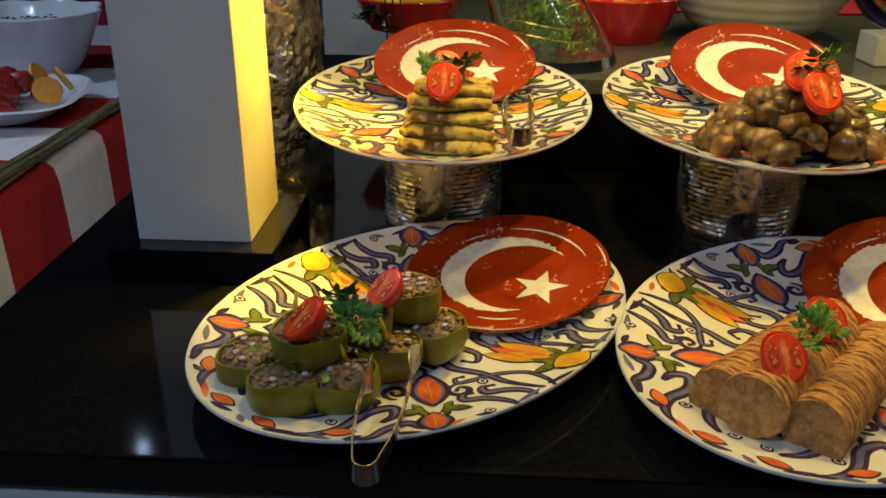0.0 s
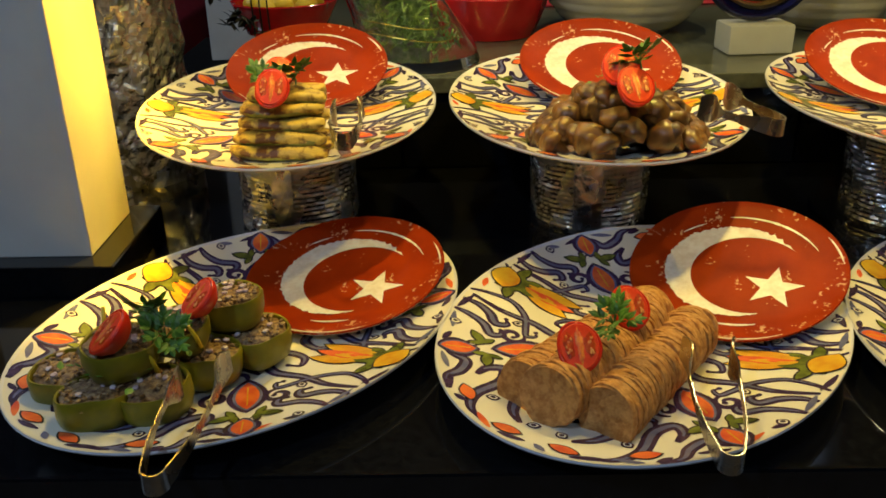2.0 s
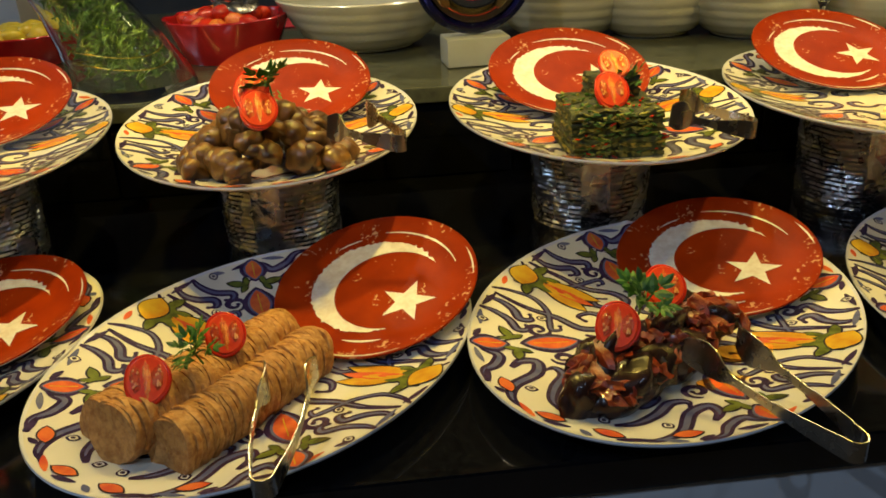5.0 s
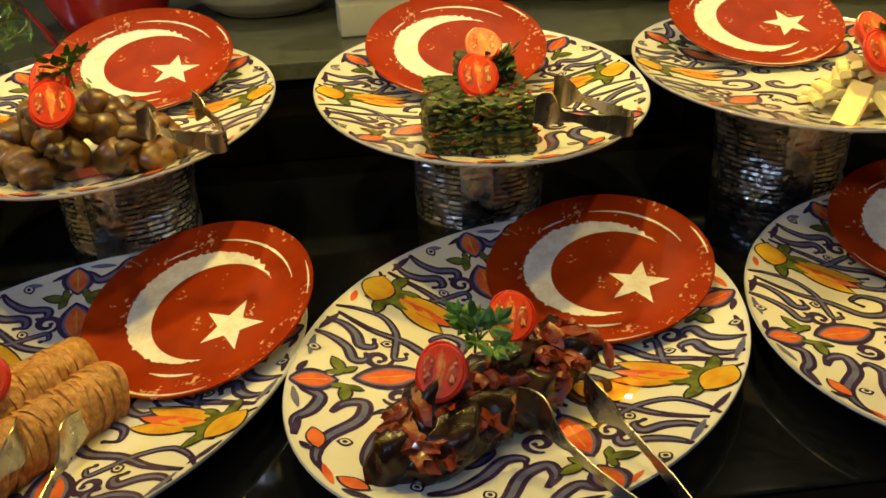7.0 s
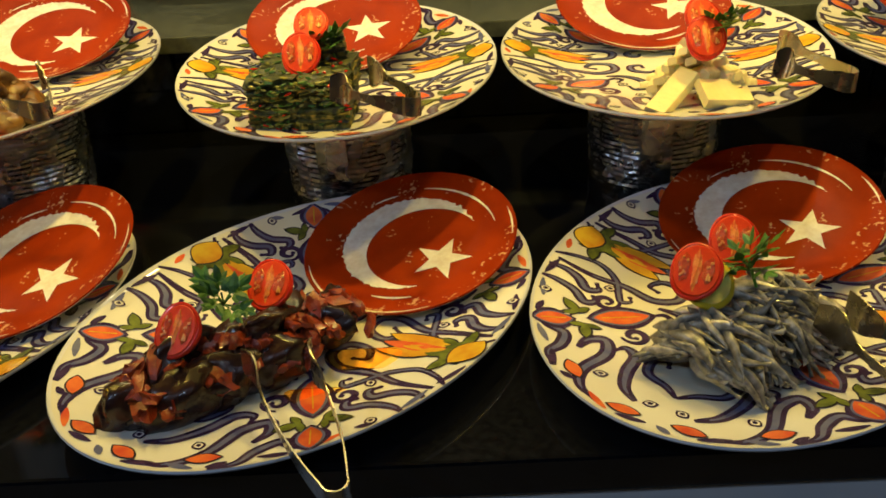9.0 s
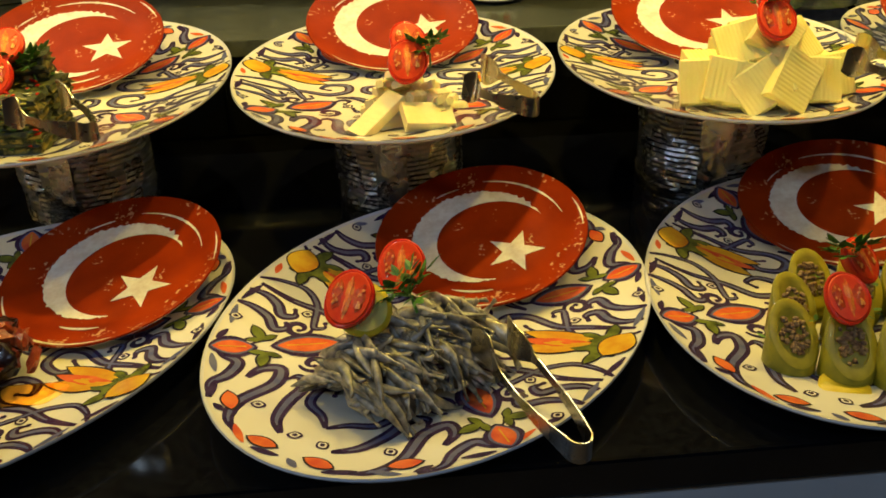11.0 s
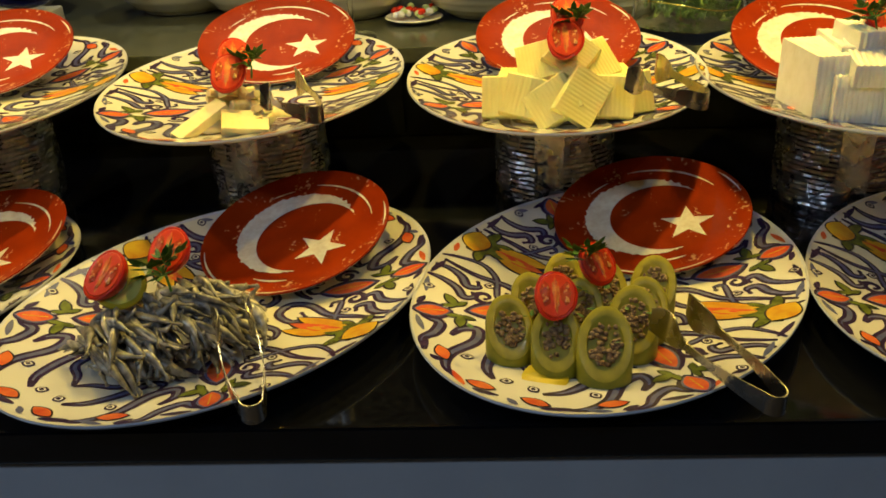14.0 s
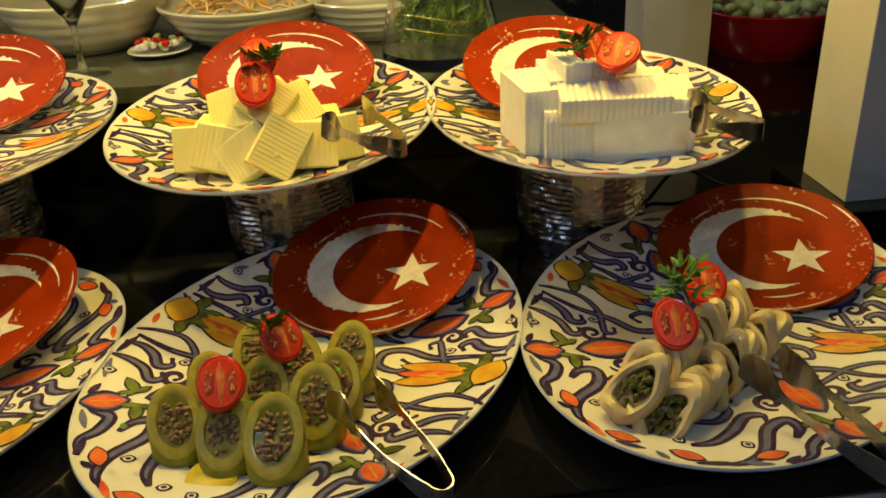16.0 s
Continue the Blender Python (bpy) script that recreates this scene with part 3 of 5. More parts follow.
def cloth(name, y0, y1, mat, label):
    bm, n = bmesh.new(), 14
    prof = [(-1.9, TZ), (-1.2, TZ), (-0.68, TZ), (-0.642, TZ - 0.002), (-0.630, TZ - 0.012), (-0.624, TZ - 0.04), (-0.618, TZ - 0.25), (-0.610, TZ - 0.5), (-0.605, 0.06)]
    rows = []
    for j in range(n + 1):
        y = y0 + (y1 - y0) * j / n
        rows.append([bm.verts.new((x + 0.012 * math.sin(y * 17) * max(0, TZ - z) * 2, y, z)) for x, z in prof])
    for a, b in zip(rows, rows[1:]):
        for i in range(len(prof) - 1):
            bm.faces.new((a[i], a[i + 1], b[i + 1], b[i]))
    bmesh.ops.recalc_face_normals(bm, faces=bm.faces)
    bmesh.ops.solidify(bm, geom=bm.faces[:], thickness=0.002)
    part(name, bm, mat, table, label)


bm = bmesh.new()
box(bm, (-1.88, 0.62, 0.0), (-0.66, 3.78, TZ - 0.004), 0.01)
part("table_body", bm, CHIPPED, table)
edges = [0.6, 1.04, 1.295, 1.505, 1.712, 1.96, 2.26, 2.56, 2.88, 3.8]
for i, (a, b) in enumerate(zip(edges, edges[1:])):
    odd = i % 2
    cloth("white_stripe" if odd else "red_stripe", a + 0.0, b, CLOTH_WHITE if odd else CLOTH_RED, "white cloth stripe" if odd else "deep red cloth stripe")

bundle = thing("dried_grass_bundle", "bundle of dried grass stalks along the table edge", "decoration")
rnd = random.Random(3)
bm = bmesh.new()
for i in range(26):
    o = Vector((rnd.gauss(0, 0.009), 0, abs(rnd.gauss(0, 0.006))))
    y0, y1 = 1.05 + rnd.uniform(0, 0.27), 1.86 + rnd.uniform(0, 0.12)
    tube(bm, [(-0.652 + o.x * (1.4 - k / 7), y0 + (y1 - y0) * k / 7, TZ + 0.010 + o.z + 0.004 * math.sin(k + i)) for k in range(8)], 0.0028, 5)
part("straw", bm, TWIG, bundle)


def wavy_bowl(name, label, x, y, z, r, h, mat, n=72, lobes=9, amp=0.05, foot=0.55, ribs=0.0, squash=(1, 1), turn=0, thick=0.005, flare=0.7):
    ob = thing(name, label, "bowl", pose(x, y, z, 0, 0, turn))
    outer = [(foot * r, 0.0), (foot * r * 1.02, 0.004)]
    k = 14
    for i in range(1, k + 1):
        u = i / k
        rr = r * (foot + (1 - foot) * u ** flare)
        outer.append((rr + ribs * math.sin(u * 9 * math.pi), 0.004 + (h - 0.004) * u))
    inner = [(max(0.004, q[0] - thick), max(q[1], thick)) for q in outer[:0:-1]]
    def wave(a, rr, zz):
        u = max(0.0, zz / h) ** 2
        return rr * (1 + amp * u * math.cos(lobes * a)), zz + amp * 0.25 * h * u * math.cos(lobes * a)
    bm = bmesh.new()
    lathe(bm, outer + [(outer[-1][0] - thick * 0.5, h + thick * 0.4)] + inner, n, squash, wave)
    bmesh.ops.recalc_face_normals(bm, faces=bm.faces)
    part("bowl_body", bm, mat, ob)
    return ob


dip = wavy_bowl("dip_bowl", "white wavy china bowl of yoghurt dip with herbs", -0.99, 2.19, TZ + 0.002, 0.17, 0.155, WHITE_CHINA, lobes=8, amp=0.05, foot=0.5)
bm = bmesh.new()
blob(bm, (0, 0, 0.108), (0.142, 0.142, 0.022), 2, 0.1, 3, 3)
part("dip", bm, YOGURT, dip, "white yoghurt dip")
bm = bmesh.new()
for i in range(60):
    a, r = rnd.uniform(0, 6.28), 0.11 * math.sqrt(rnd.random())
    blob(bm, (r * math.cos(a), r * math.sin(a), 0.128), (0.006, 0.004, 0.002), i, 0.3, 2, 1)
tagged(part("herbs", bm, HERB, dip, "dark chopped herbs"), kind="stuff")

tray = thing("meat_dish", "square white china dish with glazed red meat", "dish", pose(-0.88, 1.80, TZ + 0.002, 0, 0, 12))
bm = bmesh.new()
lathe(bm, [(0.10, 0), (0.115, 0.006), (0.165, 0.040), (0.178, 0.044), (0.172, 0.047), (0.115, 0.012), (0.01, 0.010)], 64,
      wave=lambda a, r, z: (r * (1 + 0.16 * abs(math.sin(2 * a)) ** 3 * (r / 0.178)), z))
bmesh.ops.recalc_face_normals(bm, faces=bm.faces)
part("plate_body", bm, WHITE_CHINA, tray)
for i in range(22):
    a, r = rnd.uniform(0, 6.28), 0.105 * math.sqrt(rnd.random())
    bm = bmesh.new()
    blob(bm, (0, 0, 0), (0.036, 0.028, 0.024), i + 40, 0.35, 2.0, 2)
    part("meat_piece", bm, STRAWBERRY, tray, at=pose(r * math.cos(a), r * math.sin(a), 0.030 + 0.045 * (1 - r / 0.11) + 0.006, rnd.uniform(-30, 30), rnd.uniform(-30, 30), rnd.uniform(0, 360)))
for k, (x, y, rz) in enumerate(((0.115, -0.06, 30), (0.06, 0.09, 80), (0.12, 0.05, 120))):
    bm = bmesh.new()
    lathe(bm, [(0.001, -0.004), (0.028, -0.004), (0.030, 0), (0.028, 0.004), (0.001, 0.004)], 24)
    part("orange_slice", bm, ORANGE, tray, "orange slice", at=pose(x, y, 0.062, 62, 0, rz))

# ---- things on and behind the raised shelf ----
SZ = 1.031
RED_CHINA = material("red_glazed_china", (0.46, 0.012, 0.014), (0.38, 0.008, 0.010), 0.16, 0, 20, coat=0.5)
CREAM_CHINA = material("cream_ribbed_china", (0.60, 0.57, 0.42), (0.53, 0.50, 0.36), 0.22, 0, 14, coat=0.4, bump=0.05)
TOMATO_SKIN = material("tomato_skin", (0.64, 0.030, 0.008), (0.50, 0.018, 0.006), 0.18, 0, 30, coat=0.2, subsurface=0.06)
TOMATO_FLESH = material("tomato_flesh", (0.78, 0.070, 0.012), (0.68, 0.038, 0.008), 0.34, 0, 160, subsurface=0.08, bump=0.15, spec=0.25)
TOMATO_SEED = material("tomato_seed_jelly", (0.60, 0.090, 0.014), (0.42, 0.022, 0.006), 0.16, 0, 300, subsurface=0.2, bump=0.4)
TOMATO_PIP = material("tomato_seeds", (0.80, 0.34, 0.06), (0.72, 0.20, 0.03), 0.3, 0, 200)
TOMATO_CORE = material("tomato_core", (0.84, 0.26, 0.04), (0.74, 0.11, 0.02), 0.25, 0, 260, bump=0.4)
LEMON = material("lemon_rind", (0.72, 0.55, 0.03), (0.62, 0.45, 0.02), 0.35, 0, 60, bump=0.3, bump_scale=300)
LEMON_FLESH = material("lemon_flesh", (0.78, 0.66, 0.18), (0.70, 0.56, 0.08), 0.25, 0, 90, subsurface=0.2)
PARSLEY = material("parsley_leaf", (0.075, 0.21, 0.018), (0.035, 0.11, 0.010), 0.45, 0, 120, bump=0.4, per_piece=0.25)
DILL = material("dill_fronds", (0.130, 0.21, 0.035), (0.050, 0.095, 0.018), 0.6, 0, 60)
DARKLEAF = material("dark_twig_leaf", (0.030, 0.032, 0.024), (0.014, 0.015, 0.012), 0.5, 0, 60)
IRON = material("black_wire", (0.012, 0.011, 0.010), None, 0.5, 0.6, 40)
LETTUCE = material("lettuce", (0.30, 0.42, 0.12), (0.52, 0.58, 0.32), 0.5, 0, 40, bump=0.4)
CARROT = material("grated_carrot", (0.72, 0.30, 0.05), (0.62, 0.50, 0.16), 0.5, 0, 60, per_piece=0.2)
GLASS = glass_material("clear_glass", (0.97, 0.99, 0.97))
CRYSTAL = material("frosted_crystal", (0.74, 0.75, 0.68), (0.66, 0.67, 0.60), 0.35, 0, 20, transmission=0.45)
BLUE_GLASS = glass_material("cobalt_glass", (0.03, 0.04, 0.45))
AMBER_GLASS = glass_material("amber_glass", (0.85, 0.55, 0.20))
TERRACOTTA = material("brown_clay", (0.16, 0.08, 0.045), (0.09, 0.045, 0.03), 0.7, 0, 30, bump=0.2)

foil_vase = thing("foil_vase", "tall vase wrapped in crumpled golden-lit foil, beside the post", "vase", pose(-0.175, 1.268, TOP))
bm = bmesh.new()


def vase_crumple(a, r, z):
    v = Vector((math.cos(a) * 3.2, math.sin(a) * 3.2, z * 24))
    return r + 0.006 * noise.noise(v) + 0.003 * noise.noise(v * 2.7) + 0.0014 * noise.noise(v * 6.1), z


lathe(bm, [(0.106 - 0.019 * (i / 40), 0.31 * i / 40) for i in range(41)], 110, wave=vase_crumple)
part("foil_wrap", bm, FOIL_OLD, foil_vase, smooth=False)
bm = bmesh.new()
lathe(bm, [(0.02, 0.298), (0.088, 0.300), (0.092, 0.308), (0.094, 0.36), (0.088, 0.365), (0.082, 0.33), (0.02, 0.32)], 48)
part("clay_rim", bm, TERRACOTTA, foil_vase, "brown clay rim")


def tomato_lump(parent, x, y, z, r, seed, mat=None, name="tomato_piece"):
    bm = bmesh.new()
    blob(bm, (0, 0, 0), (r, r * 0.85, r * 0.7), seed, 0.15, 1.4, 2)
    part(name, bm, mat or TOMATO_SKIN, parent, at=pose(x, y, z, seed * 37 % 60 - 30, seed * 53 % 60 - 30, seed * 71 % 360))


def spoon(parent, x, y, z, rz, length=0.17, tilt=35):
    bm = bmesh.new()
    tube(bm, [(0, 0, 0), (0, length * 0.5, 0.004), (0, length, 0)], 0.004, 8)
    blob(bm, (0, -0.022, -0.003), (0.02, 0.03, 0.006), 1, 0.02, 1, 2)
    part("spoon", bm, STEEL, parent, "steel serving spoon", at=pose(x, y, z, tilt, 0, rz))


lemons = wavy_bowl("lemon_bowl", "red scalloped china bowl of lemon wedges", 0.010, 1.62, SZ, 0.092, 0.052, RED_CHINA, lobes=10, amp=0.04, foot=0.75)
for i in range(16):
    a, r = rnd.uniform(0, 6.28), 0.062 * math.sqrt(rnd.random())
    tomato_lump(lemons, r * math.cos(a), r * math.sin(a), 0.040 + 0.018 * (1 - r / 0.07), 0.024, i + 5, LEMON, "lemon_wedge")
tomatoes = wavy_bowl("tomato_bowl", "red scalloped china bowl of tomato wedges with spoons", 0.368, 1.565, SZ, 0.102, 0.068, RED_CHINA, lobes=10, amp=0.045, foot=0.75)
for i in range(30):
    a, r = rnd.uniform(0, 6.28), 0.070 * math.sqrt(rnd.random())
    tomato_lump(tomatoes, r * math.cos(a), r * math.sin(a), 0.056 + 0.024 * (1 - r / 0.08), 0.021, i, (TOMATO_SKIN, TOMATO_FLESH, TOMATO_CORE)[i % 3])
for x, rz in ((-0.01, 60), (0.02, 20), (0.045, -15)):
    spoon(tomatoes, x, 0.0, 0.092, rz, 0.10, 14)


def cream_bowl(x, y, r, h, label, fill=None, squash=(1, 1), turn=0):
    ob = wavy_bowl("salad_bowl", label, x, y, SZ, r, h, CREAM_CHINA, lobes=2, amp=0.03, foot=0.52, ribs=0.0014, squash=squash, turn=turn, thick=0.006, flare=0.55)
    return ob


for x, y, r, h, lab in ((0.606, 1.60, 0.152, 0.086, "cream ribbed china salad bowl beside the tomatoes"), (0.955, 1.60, 0.138, 0.084, "cream ribbed china salad bowl behind the glass ring"),
                        (1.105, 1.56, 0.125, 0.085, "cream ribbed china salad bowl on the shelf"), (1.262, 1.50, 0.128, 0.078, "cream ribbed china salad bowl behind the stemmed glass"),
                        (1.692, 1.45, 0.095, 0.058, "cream ribbed china bowl beside the dill vase")):
    cream_bowl(x, y, r, h, lab)
carrot = cream_bowl(1.500, 1.468, 0.124, 0.060, "cream ribbed china bowl of shredded vegetable salad")
for i in range(110):
    a, r = rnd.uniform(0, 6.28), 0.085 * math.sqrt(rnd.random())
    if i == 0:
        bm = bmesh.new()
        tube(bm, [(-0.022, 0, 0), (0, 0.005, 0.004), (0.022, 0, 0)], 0.0022, 5)
        shred = part("shred", bm, CARROT, carrot, at=pose(0, 0, 0.09))
    else:
        shared("shred", shred, carrot, pose(r * math.cos(a), r * math.sin(a), 0.052 + 0.050 * (1 - r / 0.09) * rnd.random() ** 0.4, rnd.uniform(-40, 40), rnd.uniform(-40, 40), rnd.uniform(0, 360)))

salad_plate = thing("salad_dish", "flat white dish of chopped tomato and green salad", "dish", pose(1.377, 1.415, SZ) @ Matrix.Scale(0.75, 4))
bm = bmesh.new()
lathe(bm, [(0.03, 0), (0.045, 0.002), (0.062, 0.010), (0.060, 0.012), (0.04, 0.006), (0.003, 0.005)], 40)
part("plate_body", bm, WHITE_CHINA, salad_plate)
for i in range(26):
    a, r = rnd.uniform(0, 6.28), 0.045 * math.sqrt(rnd.random())
    tomato_lump(salad_plate, r * math.cos(a), r * math.sin(a), 0.016 + 0.012 * rnd.random(), 0.009, i, (TOMATO_SKIN, LETTUCE, WHITE_CHINA)[i % 3], "chopped_piece")

runner = thing("shelf_runner", "dark red cloth runner along the back of the shelf", "cloth")
bm = bmesh.new()
box(bm, (0.30, 1.83, SZ), (1.75, 2.10, SZ + 0.003), 0.001)
part("cloth", bm, CLOTH_RED, runner)

# glass ring sculpture on a crystal block
ring = thing("glass_ring", "blue and amber glass ring sculpture on crystal block", "sculpture", pose(0.765, 1.388, SZ, 0, 0, 4))
bm = bmesh.new()
box(bm, (-0.050, -0.032, 0), (0.050, 0.032, 0.043), 0.004)
part("crystal_base", bm, CRYSTAL, ring, "frosted crystal block")
for nm, rad, thick, mt, lab in (("outer_ring", 0.083, 0.011, BLUE_GLASS, "cobalt blue glass edge"), ("amber_ring", 0.066, 0.014, AMBER_GLASS, "amber glass band"), ("inner_ring", 0.044, 0.013, GLASS, "clear glass inner ring")):
    bm = bmesh.new()
    n, k = 56, 12
    vs = [[bm.verts.new(((rad + thick * math.cos(b)) * math.cos(a), 1.1 * thick * math.sin(b), 0.138 + (rad + thick * math.cos(b)) * math.sin(a))) for b in [2 * math.pi * j / k for j in range(k)]] for a in [2 * math.pi * i / n for i in range(n)]]
    for i in range(n):
        for j in range(k):
            bm.faces.new((vs[i][j], vs[(i + 1) % n][j], vs[(i + 1) % n][(j + 1) % k], vs[i][(j + 1) % k]))
    bmesh.ops.recalc_face_normals(bm, faces=bm.faces)
    part(nm, bm, mt, ring, lab)


def dill_vase(x, y, label, lean, r=0.088, h=0.24):
    ob = thing("dill_vase", label, "vase", pose(x, y, SZ))
    shift = lambda z: lean * (z / h) ** 1.3
    prof = [(r * 0.97, 0.0), (r, 0.006), (r * 0.98, 0.03), (r * 0.86, 0.07), (r * 0.74, 0.12), (r * 0.68, 0.18), (r * 0.70, h)]
    bm = bmesh.new()
    lathe(bm, prof + [(q[0] - 0.004, max(q[1], 0.016)) for q in prof[::-1]], 56)
    for v in bm.verts:
        v.co.x += shift(max(0, v.co.z))
    bmesh.ops.recalc_face_normals(bm, faces=bm.faces)
    part("glass_body", bm, GLASS, ob, "clear glass, flared foot").visible_shadow = False
    g = random.Random(int(x * 100))
    bm = bmesh.new()
    for i in range(1300):
        a, q = g.uniform(0, 6.28), math.sqrt(g.random())
        z0 = g.uniform(0.022, h * 1.05)
        rr = (0.88 * np.interp(z0, [q_[1] for q_ in prof], [q_[0] for q_ in prof]) if z0 < h else 0.95 * r) * q
        p = Vector((rr * math.cos(a) + shift(z0), rr * math.sin(a), z0))
        d = Vector((g.uniform(-1, 1), g.uniform(-1, 1), g.uniform(-0.3, 1.4))).normalized()
        for j in range(4):
            e = (d + Vector((g.uniform(-0.7, 0.7), g.uniform(-0.7, 0.7), g.uniform(-0.4, 0.7)))).normalized() * g.uniform(0.012, 0.024)
            sd = e.cross(Vector((g.random(), g.random(), g.random()))).normalized() * 0.0012
            pts = [p - sd, p + sd, p + e * 0.6 + sd * 0.8, p + e, p + e * 0.6 - sd * 0.8]
            lim = 0.93 * np.interp(p.z, [q[1] for q in prof], [q[0] for q in prof]) - 0.004
            if z0 < h and any(math.hypot(u.x - shift(u.z), u.y) > lim or u.z < 0.018 for u in pts):
                continue
            bm.faces.new([bm.verts.new(u) for u in pts])
    tagged(part("dill", bm, DILL, ob, "dense green dill fronds", smooth=False), kind="stuff")
    for z0, k in ((0.045, 0.78), (0.062, 0.74)):
        bm = bmesh.new()
        tube(bm, [(r * k * math.cos(a) + shift(z0), r * k * math.sin(a), z0 + 0.006 * math.sin(a * 2)) for a in [2 * math.pi * i / 40 for i in range(41)]], 0.0011, 5)
        part("gold_wire", bm, GOLD, ob, "gold wire loop")
    return ob


GOLD = material("gold_wire", (0.80, 0.58, 0.10), (0.70, 0.48, 0.08), 0.25, 1.0, 60)
dill_vase(0.258, 1.345, "clear flared glass vase packed with green dill", -0.13)
dill_vase(1.778, 1.278, "clear flared glass vase of dill beside the cheese", 0.0, 0.082)

# stemmed glass with a little greenery
coupe = thing("stemmed_glass", "clear stemmed cocktail glass holding green sprigs", "glass", pose(1.290, 1.318, SZ))
bm = bmesh.new()
lathe(bm, [(0.036, 0), (0.036, 0.002), (0.008, 0.006), (0.004, 0.02), (0.004, 0.065), (0.008, 0.072), (0.05, 0.14), (0.048, 0.14), (0.006, 0.076), (0.001, 0.074)], 40)
bmesh.ops.recalc_face_normals(bm, faces=bm.faces)
part("glass_body", bm, GLASS, coupe).visible_shadow = False


def leafy(bm, p, d, s, width=0.3):
    """A pointed, slightly folded leaf."""
    d = d.normalized()
    side = d.cross(Vector((0.2, 0.3, 1))).normalized()
    up = side.cross(d)
    row = [p, p + d * s * 0.3 + side * s * width, p + d * s * 0.7 + side * s * width * 0.75, p + d * s]
    mid = [p + d * s * 0.35 + up * s * 0.06, p + d * s * 0.7 + up * s * 0.05]
    other = [p + d * s * 0.3 - side * s * width, p + d * s * 0.7 - side * s * width * 0.75]
    v = [bm.verts.new(q) for q in row + mid + other]
    for f in ((0, 4, 1), (1, 4, 5, 2), (2, 5, 3), (0, 6, 4), (6, 7, 5, 4), (7, 3, 5)):
        bm.faces.new([v[i] for i in f])


bm = bmesh.new()
for i in range(34):
    d = Vector((rnd.uniform(-1, 1), rnd.uniform(-1, 1), rnd.uniform(0.0, 0.9)))
    leafy(bm, Vector((d.x * 0.035, d.y * 0.035, 0.135 + 0.01 * d.z)), d, 0.032, 0.2)
tagged(part("sprigs", bm, PARSLEY, coupe, "fresh green sprigs"), kind="stuff")

# dark twiggy plant in a wire holder
plant = thing("twig_plant", "dark leafy twigs in a black wire holder", "plant", pose(-0.005, 1.43, SZ))
bm = bmesh.new()
for k in range(3):
    tube(bm, [(0.012 * k, 0.0, 0), (0.012 * k - 0.004, 0.0, 0.12), (0.012 * k - 0.01, 0, 0.26)], 0.0014, 6)
for z in (0.03, 0.09, 0.15):
    tube(bm, [(-0.004, 0, z), (0.03, 0, z + 0.004)], 0.0012, 6)
part("wire_frame", bm, IRON, plant)
for k, (dx, dz) in enumerate(((-0.075, 0.16), (-0.06, 0.09), (-0.085, 0.22), (-0.04, 0.04), (-0.045, 0.19))):
    bm = bmesh.new()
    pts = [Vector((dx * u, 0.01 * math.sin(3 * u + k), dz + 0.02 * math.sin(u * 3))) for u in [i / 8 for i in range(9)]]
    tube(bm, pts, 0.0012, 5)
    for p in pts[1:]:
        for _ in range(4):
            leafy(bm, p, Vector((rnd.uniform(-1, 0.6), rnd.uniform(-1, 1), rnd.uniform(-0.8, 0.8))), 0.021, 0.22)
    part("leafy_twig", bm, DARKLEAF, plant, smooth=False)
plant2 = copy_thing(plant, pose(2.06, 1.52, TOP, 0, 0, 40))
tagged(plant2, "dark leafy twigs in a black wire holder beside the post")

far_bowl = wavy_bowl("lettuce_bowl", "round red bowl of chopped lettuce with spoon", 2.45, 1.706, TOP, 0.137, 0.085, RED_CHINA, lobes=2, amp=0.0, foot=0.7)
for i in range(46):
    a, r = rnd.uniform(0, 6.28), 0.10 * math.sqrt(rnd.random())
    tomato_lump(far_bowl, r * math.cos(a), r * math.sin(a), 0.078 + 0.016 * rnd.random(), 0.018, i, LETTUCE, "lettuce_piece")
spoon(far_bowl, 0.0, -0.02, 0.108, 60, 0.14, 8)

cable = thing("power_cable", "thin black cable lying on the counter", "cable")
bm = bmesh.new()
tube(bm, [(1.99 + 0.12 * u, 1.03 + 0.05 * math.sin(u * 2.6), TOP + 0.003 + 0.02 * math.sin(u * 3.1) ** 2) for u in [i / 16 for i in range(17)]], 0.0025, 6)
part("cord", bm, IRON, cable)


